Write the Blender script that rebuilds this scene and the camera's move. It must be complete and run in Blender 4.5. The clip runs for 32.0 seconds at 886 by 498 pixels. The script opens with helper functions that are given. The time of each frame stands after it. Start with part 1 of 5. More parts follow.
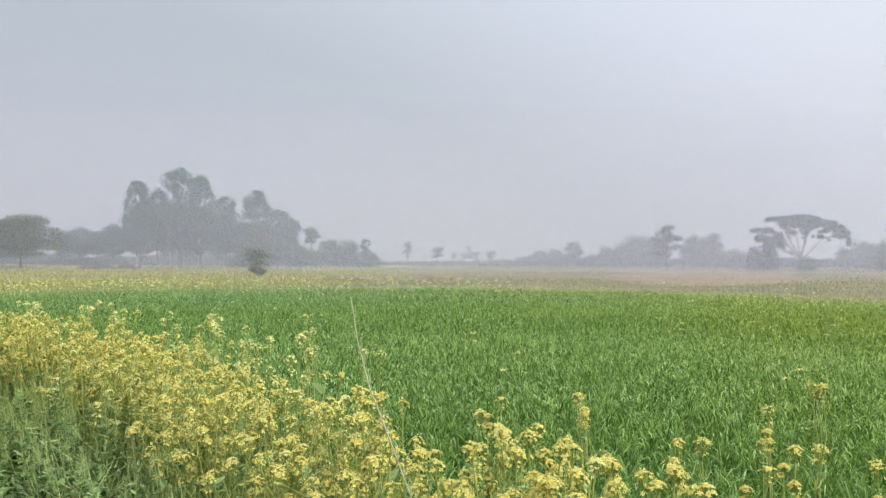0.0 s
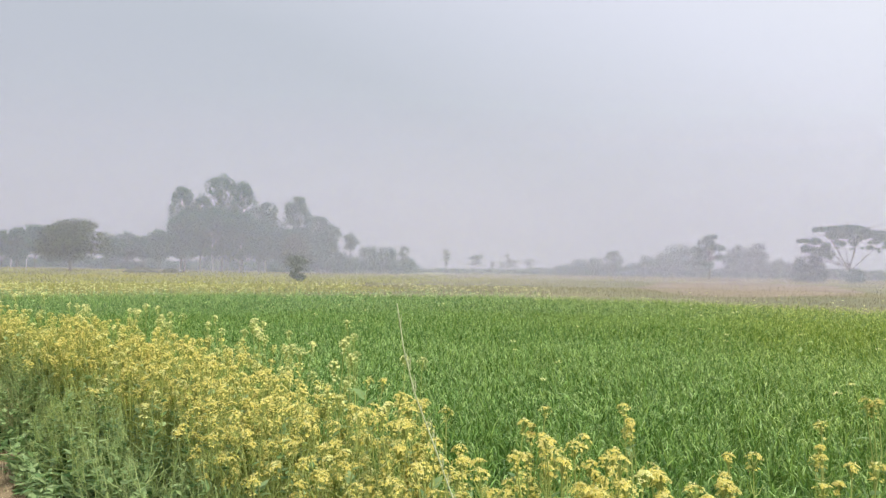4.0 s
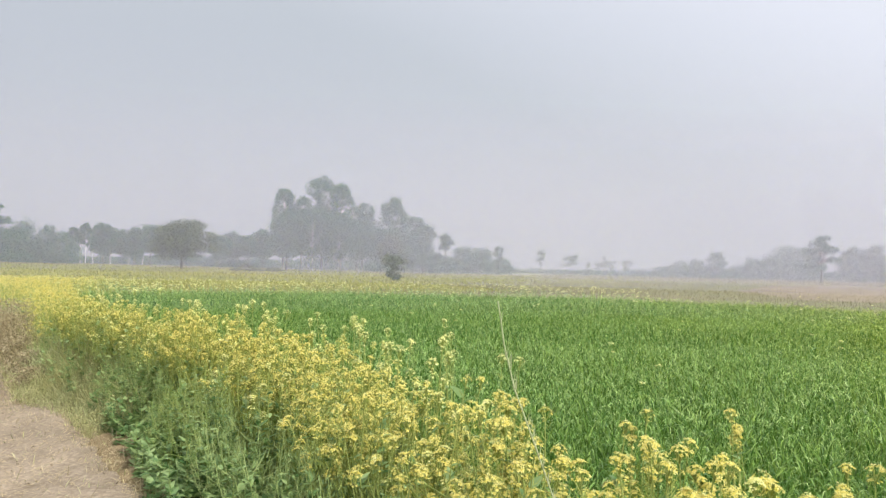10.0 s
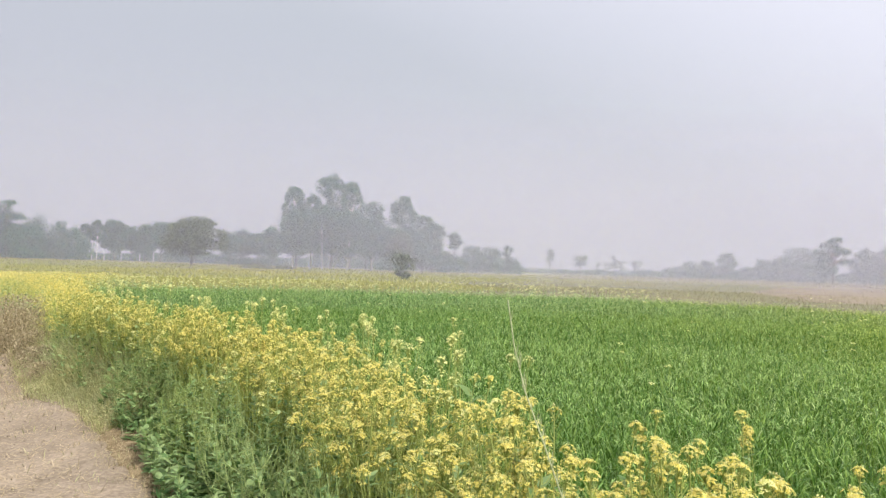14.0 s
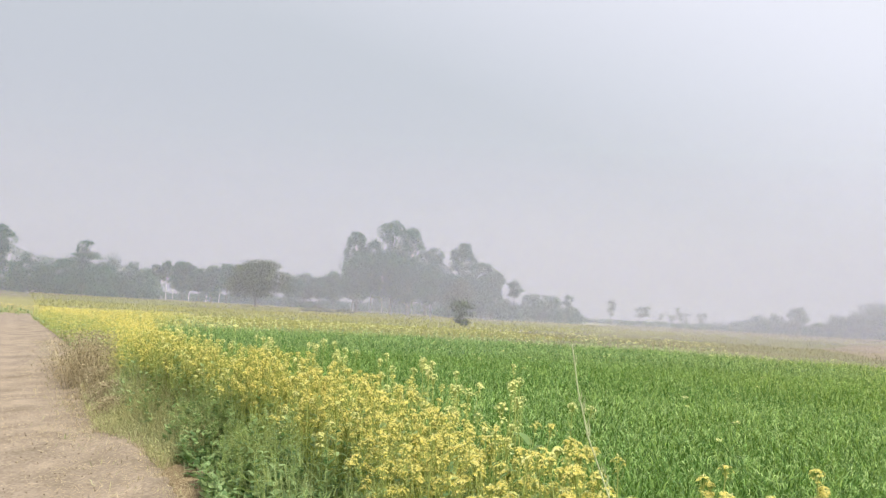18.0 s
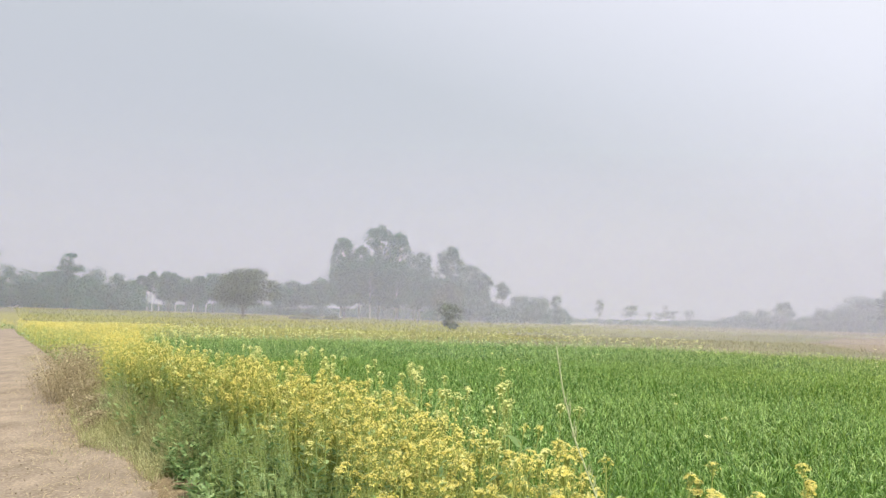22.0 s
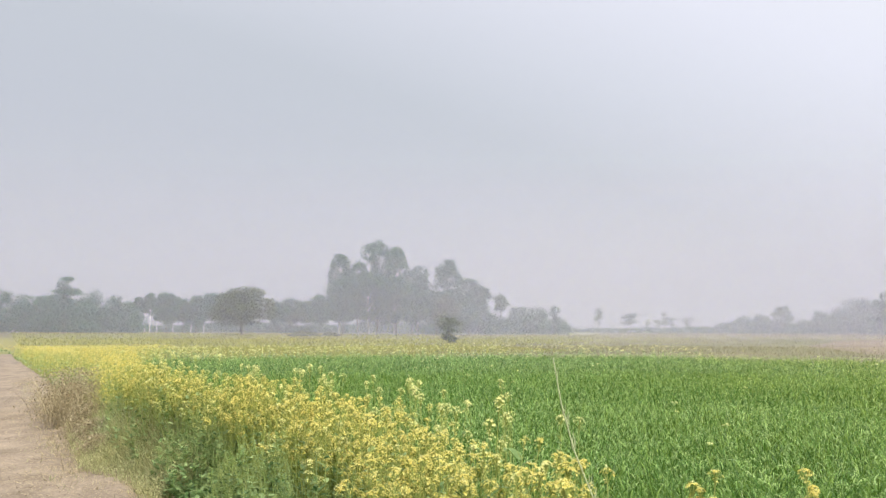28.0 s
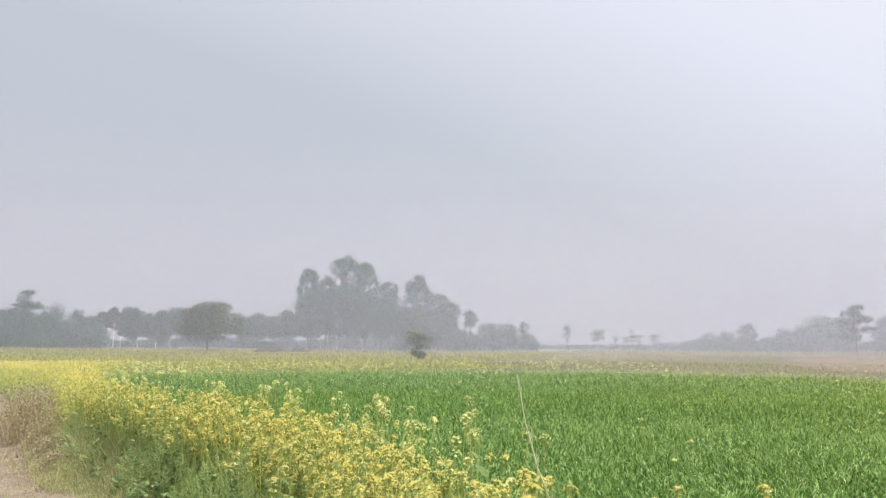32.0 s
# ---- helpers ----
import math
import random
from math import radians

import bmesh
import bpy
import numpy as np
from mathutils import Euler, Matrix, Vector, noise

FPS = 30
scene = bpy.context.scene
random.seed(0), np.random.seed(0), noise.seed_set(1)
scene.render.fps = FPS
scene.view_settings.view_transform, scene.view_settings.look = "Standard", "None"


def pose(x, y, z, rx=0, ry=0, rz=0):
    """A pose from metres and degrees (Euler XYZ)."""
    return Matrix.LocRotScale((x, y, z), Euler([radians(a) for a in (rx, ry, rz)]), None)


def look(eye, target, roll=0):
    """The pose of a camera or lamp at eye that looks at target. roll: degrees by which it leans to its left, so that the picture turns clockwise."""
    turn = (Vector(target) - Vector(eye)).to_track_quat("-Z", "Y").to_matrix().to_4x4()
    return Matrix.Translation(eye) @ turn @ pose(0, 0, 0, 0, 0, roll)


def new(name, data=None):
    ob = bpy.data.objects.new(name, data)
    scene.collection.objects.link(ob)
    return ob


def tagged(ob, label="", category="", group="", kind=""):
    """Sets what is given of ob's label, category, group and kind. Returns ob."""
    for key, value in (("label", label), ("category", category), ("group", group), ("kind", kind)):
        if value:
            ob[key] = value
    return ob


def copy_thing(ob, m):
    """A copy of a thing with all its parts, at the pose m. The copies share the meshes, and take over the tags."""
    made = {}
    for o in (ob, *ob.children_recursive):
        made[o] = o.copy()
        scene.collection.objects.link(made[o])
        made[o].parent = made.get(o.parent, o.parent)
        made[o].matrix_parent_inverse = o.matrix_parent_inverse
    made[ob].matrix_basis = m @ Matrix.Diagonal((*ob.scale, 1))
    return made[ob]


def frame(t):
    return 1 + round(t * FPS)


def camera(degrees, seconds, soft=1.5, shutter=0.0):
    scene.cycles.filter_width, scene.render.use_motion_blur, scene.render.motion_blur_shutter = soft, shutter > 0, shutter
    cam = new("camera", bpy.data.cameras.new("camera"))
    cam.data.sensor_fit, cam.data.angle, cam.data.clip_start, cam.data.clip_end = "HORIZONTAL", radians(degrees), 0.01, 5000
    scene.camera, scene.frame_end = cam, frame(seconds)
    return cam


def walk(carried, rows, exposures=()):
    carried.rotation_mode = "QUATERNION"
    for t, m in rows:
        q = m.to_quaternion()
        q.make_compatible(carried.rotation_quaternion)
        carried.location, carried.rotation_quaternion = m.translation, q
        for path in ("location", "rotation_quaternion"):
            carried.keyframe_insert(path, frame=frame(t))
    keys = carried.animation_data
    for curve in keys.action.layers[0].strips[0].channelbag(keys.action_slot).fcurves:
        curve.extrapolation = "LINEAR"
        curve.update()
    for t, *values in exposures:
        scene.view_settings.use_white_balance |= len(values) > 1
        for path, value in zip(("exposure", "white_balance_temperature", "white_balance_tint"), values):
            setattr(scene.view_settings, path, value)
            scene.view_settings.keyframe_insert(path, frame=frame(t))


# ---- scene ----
# ---- the camera: held by hand at the edge of a dirt track, turning slowly ----
cam = camera(61.54, 32.0, soft=1.35)
EYE = 1.5
ROWS = [
    (0.0, 0.030, 0.007, 0.012, -0.00, 0.85, 0.00),
    (0.5, 0.024, 0.022, 0.010, 0.53, 0.99, -0.30),
    (1.0, 0.020, 0.011, 0.018, 0.53, 1.29, -0.30),
    (1.5, 0.022, 0.009, 0.011, 0.86, 1.12, 0.15),
    (2.0, 0.023, 0.011, 0.010, 0.98, 1.51, -0.61),
    (2.5, 0.020, 0.005, 0.011, 1.13, 1.61, -0.38),
    (3.0, 0.027, 0.005, 0.014, 0.92, 1.39, -0.08),
    (3.5, 0.025, 0.005, 0.013, 1.09, 1.35, -0.12),
    (4.0, 0.009, 0.011, 0.011, 2.96, 1.41, -0.61),
    (4.5, -0.001, 0.001, 0.004, 5.77, 1.47, -1.46),
    (6.5, -0.007, -0.004, 0.006, 5.79, 1.13, -1.76),
    (7.0, -0.007, 0.005, 0.007, 6.53, 1.46, -1.53),
    (7.5, -0.009, -0.007, 0.007, 7.39, 2.10, -1.56),
    (8.0, -0.006, -0.005, 0.007, 7.11, 2.20, -1.10),
    (8.5, -0.013, -0.015, 0.007, 7.67, 1.96, -1.74),
    (9.0, -0.009, -0.005, 0.003, 9.62, 0.79, -1.36),
    (9.5, -0.008, -0.004, 0.011, 9.86, 1.16, -0.87),
    (10.0, -0.007, 0.002, 0.004, 10.22, 1.34, -1.05),
    (10.5, -0.009, 0.008, 0.010, 10.49, 1.33, -1.39),
    (11.0, -0.009, 0.004, 0.006, 10.46, 1.42, -1.27),
    (11.5, -0.009, 0.004, 0.006, 10.51, 1.41, -1.22),
    (12.0, -0.011, 0.005, 0.005, 10.78, 1.49, -1.26),
    (12.5, -0.004, 0.007, 0.004, 11.16, 1.73, -0.37),
    (13.0, -0.002, 0.014, 0.004, 10.91, 1.33, -0.04),
    (13.5, 0.005, 0.014, 0.006, 10.34, 1.66, 0.80),
    (14.0, -0.010, 0.007, 0.001, 10.93, 1.25, -1.48),
    (14.5, -0.002, 0.010, 0.004, 10.52, 0.91, -0.33),
    (15.0, -0.002, 0.013, -0.001, 11.22, 0.92, -0.65),
    (15.5, -0.004, -0.001, -0.002, 15.87, 3.78, -2.06),
    (17.5, -0.022, -0.017, -0.010, 15.78, 4.75, -3.02),
    (18.0, -0.019, -0.010, -0.012, 15.66, 4.69, -2.88),
    (18.5, -0.017, -0.001, -0.013, 15.62, 3.85, -2.73),
    (19.0, -0.014, -0.001, -0.015, 15.48, 4.23, -2.73),
    (19.5, -0.017, -0.009, -0.014, 15.30, 4.42, -2.38),
    (20.0, -0.013, -0.003, -0.011, 15.19, 4.45, -2.20),
    (20.5, -0.013, -0.010, -0.010, 15.12, 4.56, -1.84),
    (21.0, -0.009, -0.009, -0.009, 15.11, 4.76, -1.81),
    (21.5, -0.009, -0.001, -0.011, 14.89, 4.96, -1.70),
    (22.0, -0.007, -0.008, -0.008, 14.67, 5.02, -1.37),
    (22.5, -0.009, -0.006, -0.006, 14.89, 4.97, -1.50),
    (23.0, -0.010, -0.002, -0.010, 14.82, 4.90, -1.44),
    (23.5, -0.012, -0.003, -0.011, 16.03, 4.63, -1.14),
    (24.0, 0.004, 0.001, -0.006, 14.76, 4.91, -0.43),
    (24.5, -0.000, -0.009, -0.007, 13.86, 4.59, -0.20),
    (25.0, 0.002, 0.006, -0.009, 13.98, 4.04, 0.26),
    (25.5, 0.000, 0.006, -0.009, 14.15, 5.05, -0.68),
    (27.5, 0.002, 0.004, -0.007, 14.03, 5.51, 0.21),
    (28.0, 0.000, 0.002, -0.006, 14.44, 6.04, 0.21),
    (28.5, 0.005, -0.008, -0.004, 15.62, 7.47, 0.53),
    (29.0, 0.011, -0.017, -0.002, 15.36, 8.42, 1.19),
    (29.5, 0.009, -0.003, -0.004, 14.85, 8.23, 1.12),
    (30.0, 0.008, -0.013, -0.003, 14.49, 7.90, 0.58),
    (30.5, 0.011, -0.010, -0.004, 13.58, 7.86, 0.79),
    (31.0, 0.010, -0.008, -0.000, 13.29, 7.84, 0.86),
    (31.5, 0.015, -0.008, -0.004, 12.71, 7.18, 0.64),
    (32.0, 0.013, -0.004, -0.004, 12.12, 7.25, 0.02),
]
EXPOSURES = [(0.0, 0.0, 6330, 6), (3.3, 0.0, 6360, 6.5), (4.0, 0.05, 6430, 9), (4.5, 0.08, 6500, 8), (9.0, 0.13, 6500, 8), (11.0, 0.13, 6490, 6.5), (13.0, 0.13, 6490, 6.5), (14.0, 0.16, 6520, 10.5), (15.0, 0.15, 6530, 6.5), (17.5, 0.18, 6580, 8.5), (25.5, 0.18, 6560, 8.5), (28.5, 0.14, 6520, 9), (30.0, 0.12, 6450, 9), (32.0, 0.10, 6470, 9)]
walk(cam, [(t, pose(x, y, EYE + z, 90 + pitch, 0, yaw) @ pose(0, 0, 0, 0, 0, -roll)) for t, x, y, z, yaw, pitch, roll in ROWS], EXPOSURES)

# ---- hazy winter daylight ----
SUN_AZ, SUN_EL = -128.0, 56.0  # degrees to the left of straight ahead, and above the horizon
sun_way = Vector((-math.sin(radians(SUN_AZ)) * math.cos(radians(SUN_EL)), math.cos(radians(SUN_AZ)) * math.cos(radians(SUN_EL)), math.sin(radians(SUN_EL))))
sun = new("sun", bpy.data.lights.new("sun", "SUN"))
sun.data.energy, sun.data.angle, sun.data.color = 4.2, radians(12.0), (1.0, 0.94, 0.87)
sun.matrix_world = look((0, 0, 0), -sun_way)

world = bpy.data.worlds.new("hazy_sky")
scene.world = world
world.use_nodes = True
wt = world.node_tree
wt.nodes.clear()


def wnode(kind, **kw):
    n = wt.nodes.new(kind)
    for k, v in kw.items():
        n.inputs[k].default_value = v
    return n


sky = wt.nodes.new("ShaderNodeTexSky")
sky.sky_type, sky.sun_disc = "NISHITA", False
sky.sun_elevation, sky.sun_rotation = radians(SUN_EL), radians(-SUN_AZ)
sky.air_density, sky.dust_density, sky.ozone_density = 1.0, 6.0, 1.0
clear = wnode("ShaderNodeBackground", Strength=0.022)
wt.links.new(sky.outputs[0], clear.inputs[0])
coord = wt.nodes.new("ShaderNodeTexCoord")
dot = wt.nodes.new("ShaderNodeVectorMath")
dot.operation = "DOT_PRODUCT"
dot.inputs[1].default_value = sun_way
wt.links.new(coord.outputs["Generated"], dot.inputs[0])
ramp = wt.nodes.new("ShaderNodeValToRGB")
ramp.color_ramp.elements[0].position, ramp.color_ramp.elements[0].color = 0.0, (0.45, 0.46, 0.515, 1)
ramp.color_ramp.elements[1].position, ramp.color_ramp.elements[1].color = 0.896, (0.905, 0.903, 0.93, 1)
low = ramp.color_ramp.elements.new(0.26)
low.color = (0.49, 0.512, 0.56, 1)
mid = ramp.color_ramp.elements.new(0.511)
mid.color = (0.705, 0.713, 0.795, 1)
spread = wt.nodes.new("ShaderNodeMath")
spread.operation = "MULTIPLY_ADD"
spread.inputs[1].default_value, spread.inputs[2].default_value = 1.04, 0.46
wt.links.new(dot.outputs["Value"], spread.inputs[0])
wt.links.new(spread.outputs[0], ramp.inputs[0])
haze_bg = wnode("ShaderNodeBackground", Strength=1.0)
wt.links.new(ramp.outputs[0], haze_bg.inputs[0])
both = wt.nodes.new("ShaderNodeAddShader")
wt.links.new(clear.outputs[0], both.inputs[0])
wt.links.new(haze_bg.outputs[0], both.inputs[1])
wout = wt.nodes.new("ShaderNodeOutputWorld")
wt.links.new(both.outputs[0], wout.inputs[0])

# ---- materials ----


def material(name):
    m = bpy.data.materials.new(name)
    m.use_nodes = True
    m.node_tree.nodes.clear()
    return m, m.node_tree


def link(tree, a, b):
    tree.links.new(a, b)


def ramp_of(tree, fac, stops):
    r = tree.nodes.new("ShaderNodeValToRGB")
    el = r.color_ramp.elements
    el[0].position, el[0].color = stops[0][0], (*stops[0][1], 1)
    el[1].position, el[1].color = stops[-1][0], (*stops[-1][1], 1)
    for p, c in stops[1:-1]:
        el.new(p).color = (*c, 1)
    link(tree, fac, r.inputs[0])
    return r.outputs[0]


def noise_of(tree, scale, detail=4.0, rough=0.55, coords="Object", stretch=(1, 1, 1)):
    tc = tree.nodes.new("ShaderNodeTexCoord")
    mp = tree.nodes.new("ShaderNodeMapping")
    mp.inputs["Scale"].default_value = stretch
    link(tree, tc.outputs[coords], mp.inputs[0])
    n = tree.nodes.new("ShaderNodeTexNoise")
    n.inputs["Scale"].default_value, n.inputs["Detail"].default_value, n.inputs["Roughness"].default_value = scale, detail, rough
    link(tree, mp.outputs[0], n.inputs["Vector"])
    return n.outputs["Fac"]


def mixed(tree, fac, a, b, mode="MIX"):
    mx = tree.nodes.new("ShaderNodeMix")
    mx.data_type, mx.blend_type = "RGBA", mode
    if isinstance(fac, (int, float)):
        mx.inputs[0].default_value = fac
    else:
        link(tree, fac, mx.inputs[0])
    for i, v in ((6, a), (7, b)):
        if isinstance(v, tuple):
            mx.inputs[i].default_value = (*v, 1)
        else:
            link(tree, v, mx.inputs[i])
    return mx.outputs[2]


def plant_material(name, dark, light, patch, patch_scale=0.08, through_light=0.35, rough=0.55, gloss=0.25, skew=0.5):
    """Leaves, petals and stems: each blade its own shade, drifting slowly over the field, letting some light through."""
    m, t = material(name)
    geo = t.nodes.new("ShaderNodeNewGeometry")
    col = ramp_of(t, geo.outputs["Random Per Island"], [(0.0, dark), (skew, tuple(0.5 * (p + q) if skew == 0.5 else 0.62 * p + 0.38 * q for p, q in zip(dark, light))), (1.0, light)])
    drift = ramp_of(t, noise_of(t, patch_scale, 3.0), [(0.38, (1, 1, 1)), (0.68, patch)])
    col = mixed(t, 1.0, col, drift, "MULTIPLY")
    grain = ramp_of(t, noise_of(t, 28.0, 2.0), [(0.3, (0.8, 0.8, 0.8)), (0.75, (1.12, 1.12, 1.12))])
    col = mixed(t, 1.0, col, grain, "MULTIPLY")
    p = t.nodes.new("ShaderNodeBsdfPrincipled")
    p.inputs["Roughness"].default_value, p.inputs["Specular IOR Level"].default_value = rough, gloss
    tr = t.nodes.new("ShaderNodeBsdfTranslucent")
    link(t, col, p.inputs["Base Color"])
    link(t, col, tr.inputs["Color"])
    mx = t.nodes.new("ShaderNodeMixShader")
    mx.inputs[0].default_value = through_light
    link(t, p.outputs[0], mx.inputs[1])
    link(t, tr.outputs[0], mx.inputs[2])
    out = t.nodes.new("ShaderNodeOutputMaterial")
    link(t, mx.outputs[0], out.inputs[0])
    return m


def ground_material(name, fine, coarse, fine_scale, coarse_scale, bump, stretch=(1, 1, 1)):
    m, t = material(name)
    a = ramp_of(t, noise_of(t, fine_scale, 6.0, 0.65, stretch=stretch), fine)
    b = ramp_of(t, noise_of(t, coarse_scale, 4.0, stretch=stretch), coarse)
    col = mixed(t, 1.0, a, b, "MULTIPLY")
    p = t.nodes.new("ShaderNodeBsdfPrincipled")
    p.inputs["Roughness"].default_value, p.inputs["Specular IOR Level"].default_value = 0.86, 0.15
    link(t, col, p.inputs["Base Color"])
    bp = t.nodes.new("ShaderNodeBump")
    bp.inputs["Strength"].default_value, bp.inputs["Distance"].default_value = bump, 0.012
    link(t, noise_of(t, fine_scale * 2.3, 6.0, 0.7), bp.inputs["Height"])
    link(t, bp.outputs[0], p.inputs["Normal"])
    out = t.nodes.new("ShaderNodeOutputMaterial")
    link(t, p.outputs[0], out.inputs[0])
    return m


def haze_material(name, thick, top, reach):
    """A sheet standing in for thin mist, coloured over-bright: it scatters daylight mostly forwards, lets the rest
    through, and thins out with height and towards one side.
    """
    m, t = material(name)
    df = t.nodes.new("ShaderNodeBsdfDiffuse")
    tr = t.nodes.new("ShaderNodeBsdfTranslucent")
    # red and blue above one: extra brightness and bluish tint put into the colour
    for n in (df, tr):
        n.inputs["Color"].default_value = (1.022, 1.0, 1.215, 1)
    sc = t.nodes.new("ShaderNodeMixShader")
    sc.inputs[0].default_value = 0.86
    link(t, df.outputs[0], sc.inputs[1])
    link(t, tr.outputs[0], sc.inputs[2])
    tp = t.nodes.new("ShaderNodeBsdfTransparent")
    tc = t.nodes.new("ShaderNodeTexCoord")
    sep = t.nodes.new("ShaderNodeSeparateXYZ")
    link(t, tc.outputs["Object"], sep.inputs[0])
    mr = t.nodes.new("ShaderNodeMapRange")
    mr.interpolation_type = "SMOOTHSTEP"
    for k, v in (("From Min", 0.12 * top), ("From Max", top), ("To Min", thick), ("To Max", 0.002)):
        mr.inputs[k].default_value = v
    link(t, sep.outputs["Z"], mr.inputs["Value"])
    # sheets made thinner towards -x to take brightness off that side
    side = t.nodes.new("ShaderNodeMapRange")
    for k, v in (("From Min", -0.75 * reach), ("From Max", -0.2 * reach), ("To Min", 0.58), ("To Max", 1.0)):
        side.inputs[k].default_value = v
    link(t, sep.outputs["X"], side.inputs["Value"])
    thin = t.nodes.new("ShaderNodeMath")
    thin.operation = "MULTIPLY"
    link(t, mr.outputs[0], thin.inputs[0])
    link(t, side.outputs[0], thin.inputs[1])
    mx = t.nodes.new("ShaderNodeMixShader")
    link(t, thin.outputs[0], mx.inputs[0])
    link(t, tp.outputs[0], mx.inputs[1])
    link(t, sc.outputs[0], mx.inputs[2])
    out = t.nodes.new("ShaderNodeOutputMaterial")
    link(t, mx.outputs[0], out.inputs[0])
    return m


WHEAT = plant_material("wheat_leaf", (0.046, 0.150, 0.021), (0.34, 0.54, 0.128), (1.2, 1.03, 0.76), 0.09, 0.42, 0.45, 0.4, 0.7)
# paler copy of the wheat leaf: light caught by the tips, put into colour
WHEAT_LIT_TIP = plant_material("wheat_lit_tip", (0.23, 0.46, 0.11), (0.53, 0.73, 0.28), (1.1, 1.0, 0.85), 0.07, 0.35, 0.4, 0.5)


def ripen(m):
    """The crop turns from fresh green to yellowish green towards the far side of the field."""
    t = m.node_tree
    tc = t.nodes.new("ShaderNodeTexCoord")
    way = t.nodes.new("ShaderNodeVectorMath")
    way.operation = "DOT_PRODUCT"
    way.inputs[1].default_value = (0.11, 0.01, 0.0)
    link(t, tc.outputs["Object"], way.inputs[0])
    add = t.nodes.new("ShaderNodeMath")
    link(t, way.outputs["Value"], add.inputs[0])
    link(t, noise_of(t, 0.22, 3.0), add.inputs[1])
    half = t.nodes.new("ShaderNodeMath")
    half.operation = "MULTIPLY"
    half.inputs[1].default_value = 0.4
    link(t, add.outputs[0], half.inputs[0])
    tone = ramp_of(t, half.outputs[0], [(0.30, (0.97, 0.95, 0.95)), (0.72, (1.38, 1.08, 0.72))])
    for n in list(t.nodes):
        if n.bl_idname in ("ShaderNodeBsdfPrincipled", "ShaderNodeBsdfTranslucent"):
            sock = n.inputs[0]
            old = sock.links[0].from_socket
            link(t, mixed(t, 1.0, old, tone, "MULTIPLY"), sock)


ripen(WHEAT)
ripen(WHEAT_LIT_TIP)
MUSTARD_GREEN = plant_material("mustard_leaf", (0.095, 0.205, 0.065), (0.48, 0.63, 0.30), (1.0, 0.98, 0.86), 0.4, 0.45, 0.5, 0.35)
STEM = plant_material("mustard_stem", (0.21, 0.33, 0.10), (0.45, 0.56, 0.25), (1.08, 0.97, 0.75), 0.5, 0.25)
FLOWER_STEM = plant_material("flowering_stem", (0.27, 0.35, 0.08), (0.49, 0.58, 0.21), (1.05, 0.96, 0.8), 0.5, 0.3)
PETAL = plant_material("mustard_petal", (0.67, 0.60, 0.11), (0.86, 0.81, 0.36), (1.0, 0.95, 0.84), 0.5, 0.4, 0.6, 0.15)
PALE_PETAL = plant_material("pale_mustard_petal", (0.76, 0.78, 0.27), (0.92, 0.91, 0.52), (1.0, 0.98, 0.9), 0.5, 0.4, 0.6, 0.15)
WEED = plant_material("pale_weed", (0.28, 0.33, 0.15), (0.62, 0.64, 0.38), (1.1, 0.95, 0.8), 0.7, 0.35)
PALE_LEAF = plant_material("pale_waxy_leaf", (0.17, 0.27, 0.10), (0.22, 0.32, 0.13), (1.0, 1.0, 0.95), 0.5, 0.35, 0.7, 0.08)
STALK = plant_material("seeding_stalk", (0.42, 0.50, 0.30), (0.56, 0.64, 0.42), (1.0, 0.95, 0.85), 0.5, 0.15)
DRY = plant_material("dry_stalks", (0.25, 0.21, 0.12), (0.58, 0.51, 0.35), (0.85, 0.82, 0.75), 0.7, 0.3)
STUBBLE = plant_material("dry_stubble", (0.20, 0.20, 0.09), (0.38, 0.36, 0.18), (0.95, 0.85, 0.8), 0.1, 0.2)
STRAW = plant_material("straw", (0.40, 0.32, 0.18), (0.64, 0.54, 0.35), (0.9, 0.85, 0.8), 0.7, 0.15)
LOW_CROP = plant_material("low_crop", (0.25, 0.28, 0.06), (0.43, 0.44, 0.12), (1.12, 0.99, 0.9), 0.03, 0.35)
FAR_LEAF = plant_material("tree_leaf", (0.013, 0.068, 0.040), (0.046, 0.148, 0.080), (1.25, 1.4, 1.2), 0.22, 0.25)
MANGO_LEAF = plant_material("broad_tree_leaf", (0.026, 0.052, 0.016), (0.075, 0.115, 0.040), (1.5, 1.45, 1.2), 0.45, 0.25)
BARK = ground_material("bark", [(0.3, (0.10, 0.08, 0.065)), (0.7, (0.20, 0.17, 0.14))], [(0.3, (0.8, 0.8, 0.8)), (0.7, (1.1, 1.1, 1.1))], 6.0, 0.8, 0.4, (1, 1, 0.2))
PALE_BARK = ground_material("pale_bark", [(0.3, (0.56, 0.54, 0.50)), (0.7, (0.80, 0.78, 0.74))], [(0.3, (0.8, 0.8, 0.8)), (0.7, (1.1, 1.1, 1.1))], 4.0, 0.8, 0.3, (1, 1, 0.2))
EARTH = ground_material("track_earth", [(0.28, (0.165, 0.131, 0.098)), (0.47, (0.242, 0.199, 0.153)), (0.72, (0.36, 0.306, 0.248))], [(0.34, (0.76, 0.74, 0.70)), (0.5, (0.96, 0.95, 0.93)), (0.64, (1.18, 1.16, 1.13))], 34.0, 1.7, 0.35)
SOIL = ground_material("field_soil", [(0.3, (0.165, 0.17, 0.06)), (0.7, (0.25, 0.24, 0.09))], [(0.35, (0.85, 0.88, 0.8)), (0.65, (1.15, 1.08, 0.95))], 1.5, 0.02, 0.5, (1, 2.5, 1))
